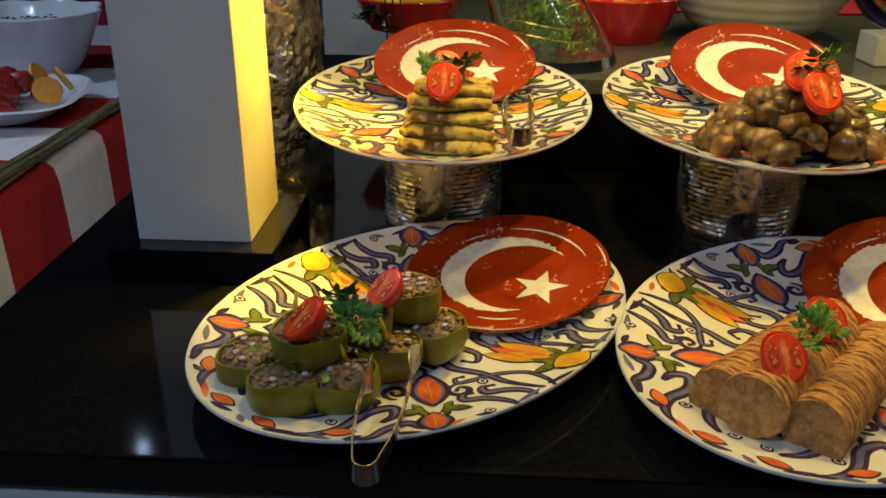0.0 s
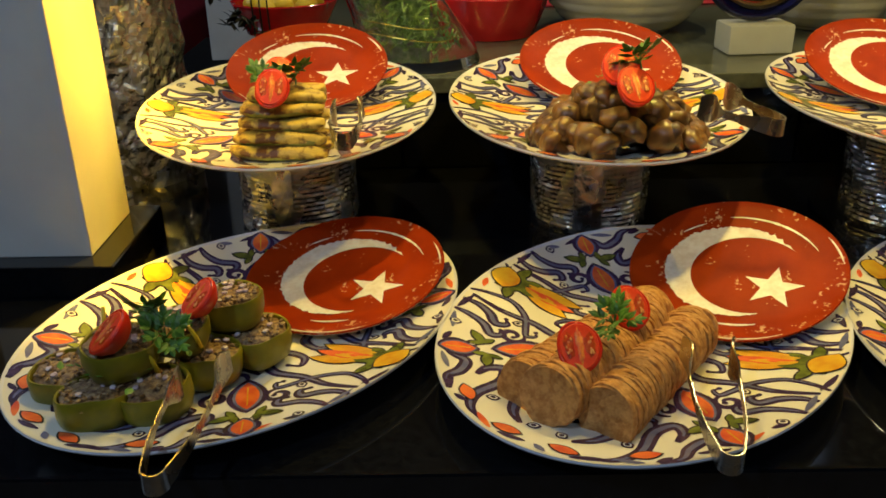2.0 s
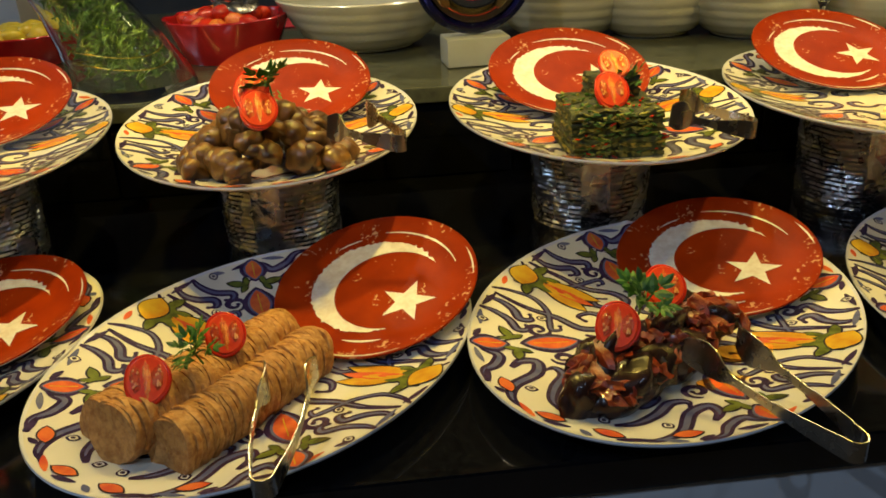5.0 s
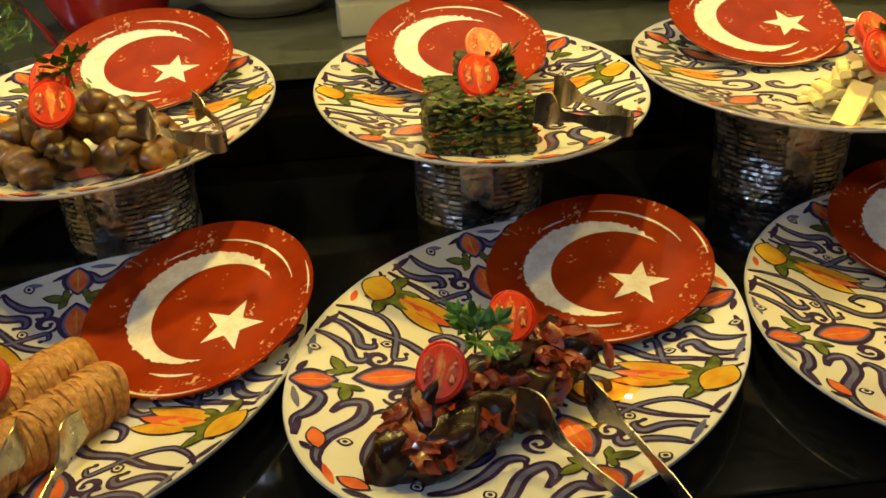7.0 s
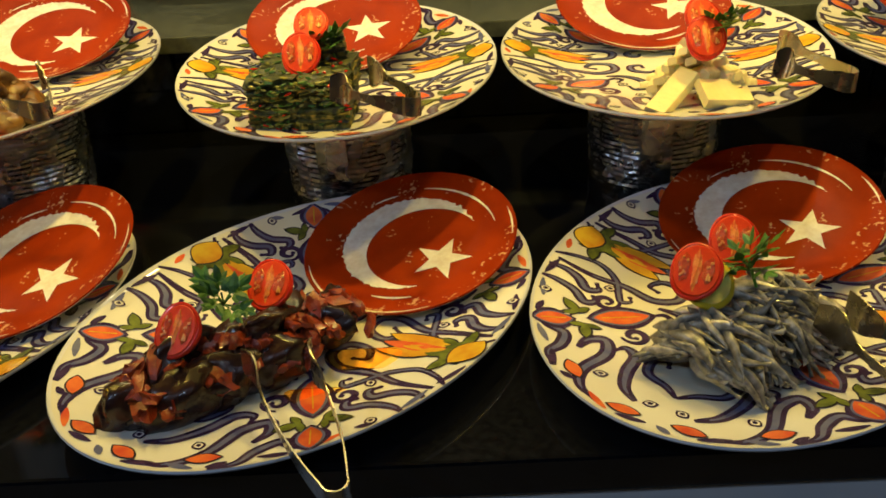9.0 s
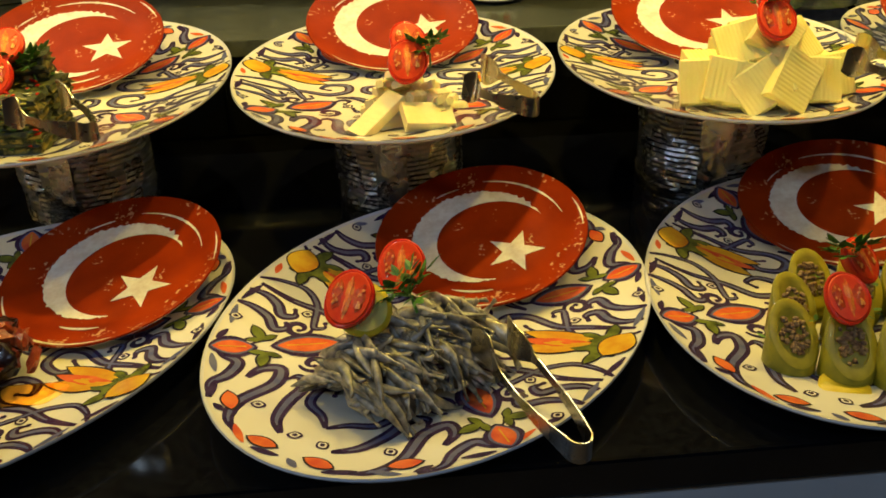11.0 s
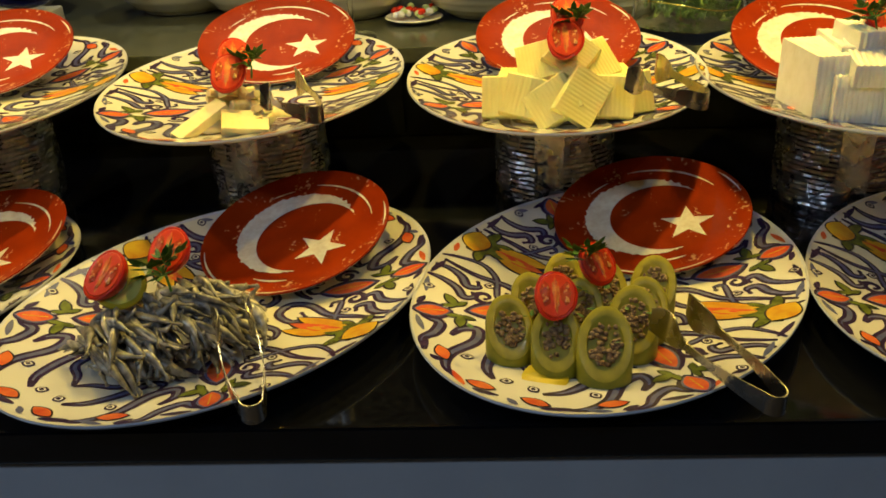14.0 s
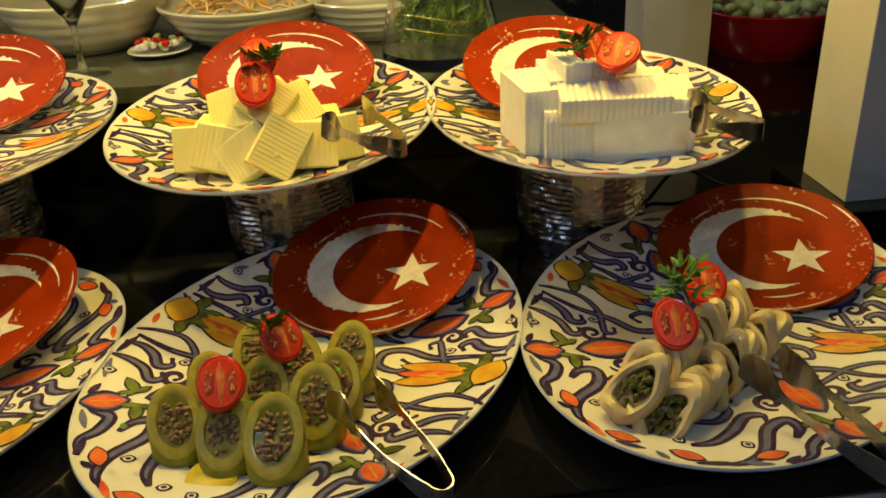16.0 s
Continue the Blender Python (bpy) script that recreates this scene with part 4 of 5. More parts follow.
# ---- garnishes and tongs ----
def half_tomato():
    ob = thing("tomato_half", "halved small red tomato, cut face showing seeds", "tomato", group="tomato halves")
    oval = (0.88, 1.06)
    bm = bmesh.new()
    lathe(bm, [(0.0008, -0.0150), (0.007, -0.0142), (0.013, -0.0108), (0.0168, -0.005), (0.0178, -0.0010), (0.0174, 0.0000), (0.0162, 0.0004), (0.0155, 0.0000), (0.001, 0.0000)], 36, oval,
          wave=lambda a, r, z: (r * (1 + 0.03 * math.cos(3 * a)), z))
    part("skin", bm, TOMATO_SKIN, ob)
    bm = bmesh.new()
    lathe(bm, [(0.0158, 0.0001), (0.0150, 0.0009), (0.0090, 0.0011), (0.001, 0.0013)], 36, oval)
    part("flesh", bm, TOMATO_FLESH, ob, "moist orange-red flesh", smooth=False)
    g = random.Random(4)
    for k, (x, y, rx, ry) in enumerate(((-0.0072, 0.0010, 0.0036, 0.0088), (0.0072, 0.0004, 0.0036, 0.0086))):
        bm = bmesh.new()
        blob(bm, (x, y, 0.0010), (rx, ry, 0.0008), k + 3, 0.40, 2.2, 3)
        part("seed_chamber", bm, TOMATO_SEED, ob, "wet red seed chamber")
        bm = bmesh.new()
        for _ in range(9):
            blob(bm, (x + g.uniform(-0.6, 0.6) * rx, y + g.uniform(-0.8, 0.8) * ry, 0.0018), (0.0008, 0.0012, 0.0005), k, 0.1, 1, 1)
        tagged(part("seed_scatter", bm, TOMATO_PIP, ob, "pale yellow seeds"), kind="stuff")
    bm = bmesh.new()
    blob(bm, (0, 0.001, 0.0013), (0.0022, 0.0115, 0.0008), 6, 0.8, 2.6, 3)
    part("core", bm, TOMATO_CORE, ob, "orange core")
    return ob


first_tomato = half_tomato()
made_tomato = []


def put_tomato(x, y, z, tilt, turn, k=1.0):
    m = pose(x, y, z, tilt - 13, 0, turn) @ Matrix.Scale(k, 4)
    if not made_tomato:
        first_tomato.matrix_basis = m
        made_tomato.append(k)
    else:
        copy_thing(first_tomato, pose(x, y, z, tilt - 13, 0, turn) @ Matrix.Scale(k / made_tomato[0], 4))


def parsley(seed):
    ob = thing("parsley_sprig", "fresh curly green parsley sprig garnish", "parsley", group="parsley garnishes")
    g = random.Random(seed)
    bm = bmesh.new()
    tube(bm, [(0, 0, -0.008), (0.002, 0, 0.004), (0, 0.002, 0.012)], 0.0010, 6)
    part("stem", bm, PARSLEY, ob)
    for i in range(8):
        bm = bmesh.new()
        az, el = 2 * math.pi * i / 8 + g.uniform(-0.4, 0.4), g.uniform(-0.05, 1.0)
        d = Vector((math.cos(az) * math.cos(el), math.sin(az) * math.cos(el), math.sin(el)))
        side = d.cross(Vector((0, 0, 1))).normalized()
        s = g.uniform(0.013, 0.018)
        root = d * g.uniform(0.004, 0.012)
        tube(bm, [Vector((0, 0, 0.004)), Vector((0, 0, 0.006)) + root * 0.5, Vector((0, 0, 0.006)) + root], 0.0007, 5)
        for off, ang, k in ((0.45, 0, 0.75), (0.45, 0.7, 0.6), (0.45, -0.7, 0.6), (0.10, 0.95, 0.85), (0.10, -0.95, 0.85), (0.10, 1.6, 0.55), (0.10, -1.6, 0.55)):
            dd = (d * math.cos(ang) + side * math.sin(ang)) + Vector((0, 0, g.uniform(-0.35, 0.25)))
            leafy(bm, Vector((0, 0, 0.006)) + root + d * s * off, dd, s * k, 0.24)
        part("leaf", bm, PARSLEY, ob, smooth=False)
    return ob


first_parsley = parsley(1)
made_parsley = []


def put_parsley(x, y, z, turn, k=1.0):
    if not made_parsley:
        first_parsley.matrix_basis = pose(x, y, z, -25, 0, turn)
        made_parsley.append(1)
    else:
        copy_thing(first_parsley, pose(x, y, z, -25, 0, turn) @ Matrix.Scale(k, 4))


def tongs(bend, tip1, tip2, label, wide=0.017, spoonish=0.022):
    """Sprung steel tongs: a folded band with a tall bend, two arms and broad tips."""
    ob = thing("serving_tongs", label, "tongs", group="serving tongs")
    b, t1, t2 = Vector(bend), Vector(tip1), Vector(tip2)
    mid = (t1 + t2) / 2 - b
    fwd = mid.normalized()
    side = Vector((-fwd.y, fwd.x, 0)).normalized()
    if (t1 - t2).dot(side) < 0:
        t1, t2 = t2, t1
    gap = 0.009

    def strip(path, height, name, mat=STEEL):
        bm, rows = bmesh.new(), []
        n = len(path)
        for i, p in enumerate(path):
            d = (path[min(i + 1, n - 1)] - path[max(i - 1, 0)]).normalized()
            w = d.cross(Vector((0, 0, 1))).normalized() * 0.0006
            up = w.cross(d).normalized()
            up = up if up.z > 0 else -up
            h = height(i / (n - 1)) / 2
            rows.append([bm.verts.new(q) for q in (p - up * h - w, p + up * h - w, p + up * h + w, p - up * h + w)])
        for r, q in zip(rows, rows[1:]):
            for k in range(4):
                bm.faces.new((r[k], r[(k + 1) % 4], q[(k + 1) % 4], q[k]))
        bm.faces.new(rows[0][::-1])
        bm.faces.new(rows[-1])
        bmesh.ops.recalc_face_normals(bm, faces=bm.faces)
        part(name, bm, mat, ob)

    arc = [b + fwd * (0.010 - 0.010 * math.cos(a)) + side * gap * math.sin(a) for a in [math.pi * (i / 12 - 0.5) for i in range(13)]]
    strip(arc, lambda u: wide, "bend")
    for s, tip in ((1, t1), (-1, t2)):
        start = b + fwd * 0.0101 + side * gap * s
        path = []
        for i in range(23):
            u = i / 22
            p = start.lerp(tip, u)
            p += side * s * 0.006 * math.sin(math.pi * u) * (1 - u)
            if u > 0.72:
                p -= side * s * 0.004 * math.sin((u - 0.72) / 0.28 * math.pi)
            path.append(p)
        strip(path, lambda u: wide * (1 - 1.2 * u) if u < 0.38 else (0.0075 if u < 0.66 else 0.0075 + spoonish * math.sin((u - 0.66) / 0.34 * math.pi * 0.80)), "arm")
    return ob


LT, UT = "folded steel serving tongs resting on a lower platter", "folded steel serving tongs resting on a raised platter"
tongs((0.091, 0.499, 0.932), (0.078, 0.626, 0.945), (0.116, 0.638, 0.945), LT)
tongs((0.485, 0.513, 0.932), (0.480, 0.642, 0.950), (0.522, 0.641, 0.950), LT)
tongs((0.899, 0.483, 0.934), (0.817, 0.612, 0.952), (0.867, 0.623, 0.952), LT)
tongs((1.305, 0.521, 0.934), (1.245, 0.638, 0.950), (1.275, 0.654, 0.950), LT)
tongs((1.688, 0.522, 0.934), (1.611, 0.621, 0.950), (1.646, 0.644, 0.950), LT)
tongs((1.982, 0.495, 0.934), (1.923, 0.612, 0.950), (1.959, 0.621, 0.950), LT)
tongs((0.194, 0.833, 1.066), (0.177, 0.901, 1.080), (0.208, 0.911, 1.080), UT)
tongs((0.614, 0.839, 1.072), (0.541, 0.871, 1.085), (0.582, 0.925, 1.085), UT)
tongs((0.951, 0.801, 1.072), (0.874, 0.825, 1.085), (0.904, 0.881, 1.085), UT)
tongs((1.323, 0.805, 1.072), (1.262, 0.832, 1.085), (1.287, 0.895, 1.085), UT)
tongs((1.690, 0.812, 1.072), (1.620, 0.852, 1.085), (1.659, 0.905, 1.085), UT)
tongs((2.003, 0.781, 1.072), (1.948, 0.806, 1.080), (1.958, 0.846, 1.085), UT)

# ---- food ----
PEPPER = material("cooked_green_pepper", (0.235, 0.205, 0.012), (0.145, 0.130, 0.009), 0.34, 0, 40, coat=0.08, spec=0.35, bump=0.15)
MINCE = material("rice_and_mince_filling", (0.40, 0.26, 0.11), (0.13, 0.062, 0.028), 0.5, 0, 220, bump=0.9, bump_scale=350)
ONION = material("diced_onion", (0.66, 0.58, 0.56), (0.42, 0.28, 0.34), 0.3, 0, 200)
SAUSAGE = material("sliced_meat_roll", (0.56, 0.29, 0.090), (0.36, 0.150, 0.038), 0.45, 0, 190, bump=0.7, bump_scale=300, coat=0.03, spec=0.3, contrast=(0.36, 0.62), per_piece=0.14)
AUBERGINE = material("fried_aubergine_skin", (0.012, 0.006, 0.007), (0.040, 0.015, 0.008), 0.26, 0, 50, coat=0.15, spec=0.4, bump=0.5, bump_scale=90)
SAUCE = material("tomato_sauce_chunks", (0.34, 0.050, 0.008), (0.14, 0.014, 0.004), 0.28, 0, 70, coat=0.3, bump=0.8)
FISH = material("silver_small_fish", (0.46, 0.42, 0.33), (0.075, 0.072, 0.062), 0.30, 0.2, 90, coat=0.25, bump=0.2, contrast=(0.36, 0.62), per_piece=0.6)
COURGETTE = material("stuffed_courgette_skin", (0.34, 0.30, 0.022), (0.20, 0.19, 0.014), 0.38, 0, 50, coat=0.06, spec=0.35, bump=0.2)
COURGETTE_CUT = material("courgette_cut_flesh", (0.48, 0.40, 0.034), (0.36, 0.30, 0.022), 0.38, 0, 80, coat=0.05, spec=0.3)
SQUID = material("pale_cooked_wrap", (0.70, 0.56, 0.29), (0.58, 0.43, 0.19), 0.32, 0, 40, coat=0.25, bump=0.15, subsurface=0.12)
SPINACH_FILL = material("chopped_spinach_filling", (0.045, 0.055, 0.010), (0.19, 0.17, 0.030), 0.5, 0, 260, bump=0.9)
GRILLED = material("grilled_courgette", (0.52, 0.36, 0.065), (0.12, 0.045, 0.010), 0.42, 0, 80, coat=0.05, spec=0.35, bump=0.5, contrast=(0.46, 0.58))
GRILLED_SKIN = material("grilled_courgette_skin", (0.30, 0.30, 0.04), (0.13, 0.12, 0.02), 0.35, 0, 60, coat=0.2)
MUSHROOM = material("fried_mushroom", (0.185, 0.085, 0.016), (0.060, 0.025, 0.006), 0.36, 0, 60, coat=0.15, bump=0.35, per_piece=0.3)
SPINACH = material("baked_spinach", (0.060, 0.068, 0.007), (0.010, 0.015, 0.003), 0.5, 0, 130, bump=1.0, bump_scale=160, contrast=(0.42, 0.60))
SPINACH_EGG = material("spinach_bake_layer", (0.26, 0.20, 0.035), (0.022, 0.030, 0.004), 0.6, 0, 120, bump=0.9, spec=0.3, contrast=(0.42, 0.58))
CHEESE_YELLOW = material("pale_yellow_cheese", (0.86, 0.77, 0.30), (0.82, 0.71, 0.23), 0.42, 0, 30, bump=0.1, subsurface=0.15)
CHEESE_STRING = material("ivory_cheese_strips", (0.85, 0.75, 0.40), (0.78, 0.65, 0.30), 0.4, 0, 50, bump=0.25, subsurface=0.15)
FETA = material("white_feta_cheese", (0.88, 0.86, 0.78), (0.82, 0.79, 0.69), 0.55, 0, 60, bump=0.4, bump_scale=120, subsurface=0.1)
BASE = TOP + 0.0085
UBASE = UPZ + 0.0085

# stuffed peppers
rnd = random.Random(21)
for i, (x, y, z, h, r) in enumerate([(-0.026, 0.650, 0, 0.032, 0.028), (0.012, 0.609, 0, 0.033, 0.030), (0.058, 0.623, 0, 0.032, 0.029), (0.088, 0.672, 0, 0.032, 0.028), (0.124, 0.708, 0, 0.032, 0.029),
                                     (0.026, 0.640, 0.031, 0.030, 0.031), (0.066, 0.676, 0.031, 0.028, 0.026), (0.102, 0.718, 0.030, 0.031, 0.029), (0.020, 0.690, 0, 0.030, 0.025), (0.070, 0.735, 0, 0.030, 0.025)]):
    ob = thing("stuffed_pepper", "cooked green pepper cup stuffed with rice and mince", "pepper", pose(x, y, BASE + z, rnd.uniform(-6, 6), rnd.uniform(-6, 6), rnd.uniform(0, 360)), group="stuffed peppers")
    bm = bmesh.new()
    lathe(bm, [(0.006, 0), (r * 0.66, 0.001), (r * 0.88, 0.006), (r * 0.99, h * 0.5), (r, h * 0.92), (r * 0.97, h), (r * 0.91, h - 0.0005), (r * 0.88, h - 0.008), (0.004, h - 0.008)], 40,
          wave=lambda a, q, zz: (q * (1 + 0.050 * math.cos(3 * a + i) + 0.025 * math.cos(5 * a + 2 * i)), zz + (0.0016 * math.cos(2 * a + i) if zz > 0.5 * h else 0)))
    bmesh.ops.recalc_face_normals(bm, faces=bm.faces)
    part("pepper_shell", bm, PEPPER, ob, "olive green pepper wall")
    bm = bmesh.new()
    blob(bm, (0, 0, h - 0.006), (r * 0.90, r * 0.90, 0.008), i, 0.25, 5, 3)
    for k in range(60):
        a, q = rnd.uniform(0, 6.28), r * 0.80 * math.sqrt(rnd.random())
        blob(bm, (q * math.cos(a), q * math.sin(a), h + 0.0010), (0.0032, 0.0017, 0.0016), k, 0.3, 2, 1, pose(0, 0, 0, 0, 0, rnd.uniform(0, 180)))
    part("filling", bm, MINCE, ob, "brown rice and mince filling")
    bm = bmesh.new()
    for k in range(16 if z else 5):
        a, q = rnd.uniform(0, 6.28), r * 0.7 * math.sqrt(rnd.random())
        blob(bm, (q * math.cos(a), q * math.sin(a), h + 0.0032), (0.0034, 0.0028, 0.0018), k, 0.3, 2, 1)
    tagged(part("onion_topping", bm, ONION, ob, "pale diced onion"), kind="stuff")
put_tomato(0.027, 0.622, 0.982, 56, -62, 1.12)
put_tomato(0.083, 0.678, 0.982, 56, -55, 1.05)
put_parsley(0.050, 0.650, 0.974, 10, 1.27)
put_parsley(0.066, 0.640, 0.962, 190, 1.1)
for x, y, z, ry, rz in ((0.016, 0.640, 0.966, 14, 70), (0.088, 0.655, 0.948, -22, 60), (0.058, 0.632, 0.938, -18, 40)):
    stick = thing("pepper_stick", "short yellow pickled pepper stick among the peppers", "pickle", pose(x, y, z, 0, ry, rz))
    bm = bmesh.new()
    tube(bm, [(0, 0, 0), (0.0008, 0, 0.012), (0, 0.0006, 0.026)], lambda u: 0.0021 - 0.0006 * u, 7)
    part("stick_body", bm, LEMON, stick)

# sliced meat roll in two overlapping rows
meat = thing("sliced_meat_roll", "overlapping rows of browned round meat slices", "sliced meat")
bm = bmesh.new()
lathe(bm, [(0.002, -0.0030), (0.0244, -0.0030), (0.0251, -0.0012), (0.0252, 0.0012), (0.0246, 0.0030), (0.002, 0.0030)], 32,
      wave=lambda a, q, zz: (q * (1 + 0.030 * math.cos(3 * a + 1) + 0.022 * math.cos(5 * a) + 0.012 * math.cos(11 * a)), zz + 0.0008 * math.cos(2 * a)))
first = None
for (x0, y0), (x1, y1), n, z0 in (((0.352, 0.622), (0.482, 0.764), 46, 0.021), ((0.412, 0.585), (0.512, 0.724), 42, 0.020), ((0.370, 0.598), (0.468, 0.716), 36, 0.030)):
    for i in range(n):
        u = i / (n - 1)
        d = math.degrees(math.atan2(y1 - y0, x1 - x0))
        m = pose(x0 + (x1 - x0) * u + rnd.gauss(0, 0.0006), y0 + (y1 - y0) * u + rnd.gauss(0, 0.0006), BASE + z0 + rnd.uniform(-0.0008, 0.0008) - 0.008 * u, 0, 0, d + rnd.gauss(0, 5)) @ pose(0, 0, 0, 0, -74 + rnd.uniform(-4, 4), 0) @ pose(0, 0, 0, 0, 0, rnd.uniform(-180, 180))
        if first is None:
            first = part("slice", bm, SAUSAGE, meat, at=m)
        else:
            shared("slice", first, meat, m)
for (x0, y0), (x1, y1), z0 in (((0.352, 0.622), (0.482, 0.764), 0.021), ((0.412, 0.585), (0.512, 0.724), 0.020), ((0.370, 0.598), (0.468, 0.716), 0.030)):
    bm = bmesh.new()
    tube(bm, [(x0 + (x1 - x0) * u, y0 + (y1 - y0) * u, BASE + z0 - 0.008 * u) for u in [k / 16 for k in range(17)]], lambda u: 0.0240 + 0.0006 * math.sin(40 * u), 28)
    part("roll_body", bm, SAUSAGE, meat)
put_tomato(0.394, 0.620, 0.964, 54, 5, 1.15)
put_tomato(0.446, 0.684, 0.964, 54, 10, 1.1)
put_parsley(0.428, 0.652, 0.962, 120, 1.02)

# aubergine with tomato sauce
dishful = thing("fried_aubergine", "dark fried aubergine pieces in chunky tomato sauce", "aubergine")
for i, (u, v, k) in enumerate([(0.0, 0.0, 1.1), (0.14, -0.10, 1.2), (0.26, 0.12, 1.1), (0.36, -0.08, 1.15), (0.5, 0.08, 1.1), (0.6, -0.10, 1.0), (0.72, 0.08, 1.1), (0.86, -0.02, 1.0), (0.97, 0.10, 0.8), (0.2, 0.02, 1.0), (0.62, 0.0, 0.9)]):
    x = 0.736 + 0.146 * u - 0.20 * v * 0.55
    y = 0.606 + 0.100 * u + 0.20 * v * 0.8
    bm = bmesh.new()
    blob(bm, (0, 0, 0), (0.030 * k, 0.015 * k, 0.021 * k), i + 3, 0.45, 1.9, 3)
    part("aubergine_piece", bm, AUBERGINE, dishful, "glossy dark aubergine skin", at=pose(x, y, BASE + 0.020 + (0.020 if i > 8 else 0), rnd.uniform(-20, 20), rnd.uniform(-35, 10), 40 + rnd.uniform(-50, 50)))
for i in range(230):
    u, v = rnd.random(), max(-0.14, min(0.14, rnd.gauss(0, 0.065)))
    x, y = 0.732 + 0.160 * u - 0.11 * v, 0.602 + 0.108 * u + 0.16 * v
    bm = bmesh.new()
    blob(bm, (0, 0, 0), (rnd.uniform(0.005, 0.016), rnd.uniform(0.004, 0.009), 0.005), i + 60, 0.9, 2.6, 2)
    part("sauce_chunk", bm, SAUCE, dishful, "red tomato sauce", at=pose(x, y, BASE + 0.020 + 0.030 * (1 - abs(v) * 5) * rnd.random(), rnd.uniform(-40, 40), rnd.uniform(-40, 40), rnd.uniform(0, 360)))
bm = bmesh.new()
tube(bm, [(0.738, 0.590, 0.916), (0.744, 0.592, 0.930), (0.748, 0.598, 0.942)], 0.003, 8)
part("pepper_strip", bm, LEMON_FLESH, dishful, "yellow pepper strip")
put_tomato(0.767, 0.630, 0.968, 56, -20, 1.18)
put_tomato(0.827, 0.688, 0.970, 50, -12, 1.2)
put_parsley(0.797, 0.658, 0.968, 200, 1.19)

# heap of small fried fish
fish = thing("fried_small_fish", "heap of thin silvery fried fish", "fish")
bm = bmesh.new()
prof = [(0.0008, -0.026), (0.0040, -0.020), (0.0060, -0.010), (0.0056, 0.002), (0.0037, 0.012), (0.0016, 0.019), (0.0024, 0.023), (0.0026, 0.025)]
lathe(bm, prof, 8, (1.0, 0.55))
for v in bm.verts:
    v.co.x += 0.0090 * math.sin((v.co.z + 0.03) * 55)
bmesh.ops.recalc_face_normals(bm, faces=bm.faces)
first = None
for i in range(230):
    u = i / 230 * 0.9 + 0.1 * rnd.random()
    v = rnd.uniform(-0.85, 0.85)
    v = max(-1, min(1, v))
    top = 0.050 * (1 - v * v) * (0.75 + 0.25 * math.sin(math.pi * u))
    x = 1.144 + 0.112 * u + 0.044 * v * 0.72
    y = 0.604 + 0.094 * u - 0.044 * v * 0.70
    z = BASE + 0.004 + top * rnd.uniform(0.6, 1.0)
    m = pose(x, y, z, 0, 0, -42 + 30 * (u - 0.4) + rnd.gauss(0, 24)) @ pose(0, 0, 0, 0, 90 + v * 48 + rnd.gauss(0, 13), 0) @ pose(0, 0, 0, 0, 0, rnd.uniform(0, 360))
    if first is None:
        first = part("small_fish", bm, FISH, fish, at=m)
    else:
        shared("small_fish", first, fish, m)
put_tomato(1.155, 0.650, 0.986, 52, -25, 1.25)
put_tomato(1.196, 0.694, 0.986, 54, -15, 1.25)
put_parsley(1.202, 0.662, 0.972, 60, 1.27)
slice_ = thing("lemon_slice", "round slice of yellow lemon under the tomato", "lemon", pose(1.165, 0.653, 0.974, 42, 8, 10))
bm = bmesh.new()
lathe(bm, [(0.001, -0.002), (0.0215, -0.002), (0.0225, 0), (0.0215, 0.002), (0.001, 0.002)], 32)
part("rind", bm, LEMON, slice_, "yellow rind")
bm = bmesh.new()
lathe(bm, [(0.001, 0.0021), (0.0185, 0.0021), (0.0180, 0.0028), (0.001, 0.0028)], 32)
part("pulp", bm, LEMON_FLESH, slice_, "pale juicy pulp")


# stuffed courgettes cut on the slant
def courgette(x, y, z, turn, k=1.0, tilt=0):
    ob = thing("stuffed_courgette", "slant-cut green courgette stuffed with mince", "courgette", pose(x, y, z, tilt, 0, turn) @ Matrix.Scale(k, 4), group="stuffed courgettes")
    r, n = 0.0205, 32
    slope = 1.05
    cut = lambda yy, h: h + yy * slope
    bm = bmesh.new()
    rings = [[bm.verts.new((q * math.cos(a), q * math.sin(a), zz if zz is not None else cut(q * math.sin(a), hh))) for a in [2 * math.pi * i / n for i in range(n)]]
             for q, zz, hh in ((r * 0.9, 0.0, 0), (r, 0.002, 0), (r, None, 0.0315), (r * 0.95, None, 0.0328))]
    for a, b in zip(rings, rings[1:]):
        for i in range(n):
            bm.faces.new((a[i], a[(i + 1) % n], b[(i + 1) % n], b[i]))
    bm.faces.new(rings[0][::-1])
    part("skin", bm, COURGETTE, ob)
    bm = bmesh.new()
    rings = [[bm.verts.new((q * math.cos(a), q * math.sin(a), cut(q * math.sin(a), hh))) for a in [2 * math.pi * i / n for i in range(n)]] for q, hh in ((r * 0.95, 0.0328), (r * 0.86, 0.0335), (r * 0.66, 0.0333), (r * 0.62, 0.0305))]
    for a, b in zip(rings, rings[1:]):
        for i in range(n):
            bm.faces.new((a[i], a[(i + 1) % n], b[(i + 1) % n], b[i]))
    bm.faces.new(rings[-1])
    part("cut_flesh", bm, COURGETTE_CUT, ob, "pale yellow-green cut flesh")
    bm = bmesh.new()
    for j in range(60):
        a, q = rnd.uniform(0, 6.28), r * 0.56 * math.sqrt(rnd.random())
        yy = q * math.sin(a)
        blob(bm, (q * math.cos(a), yy, cut(yy, 0.0325)), (rnd.uniform(0.0014, 0.0034), 0.0024, 0.0022), j, 0.4, 2, 1)
    tagged(part("filling", bm, MINCE, ob, "crumbly brown mince"), kind="stuff")


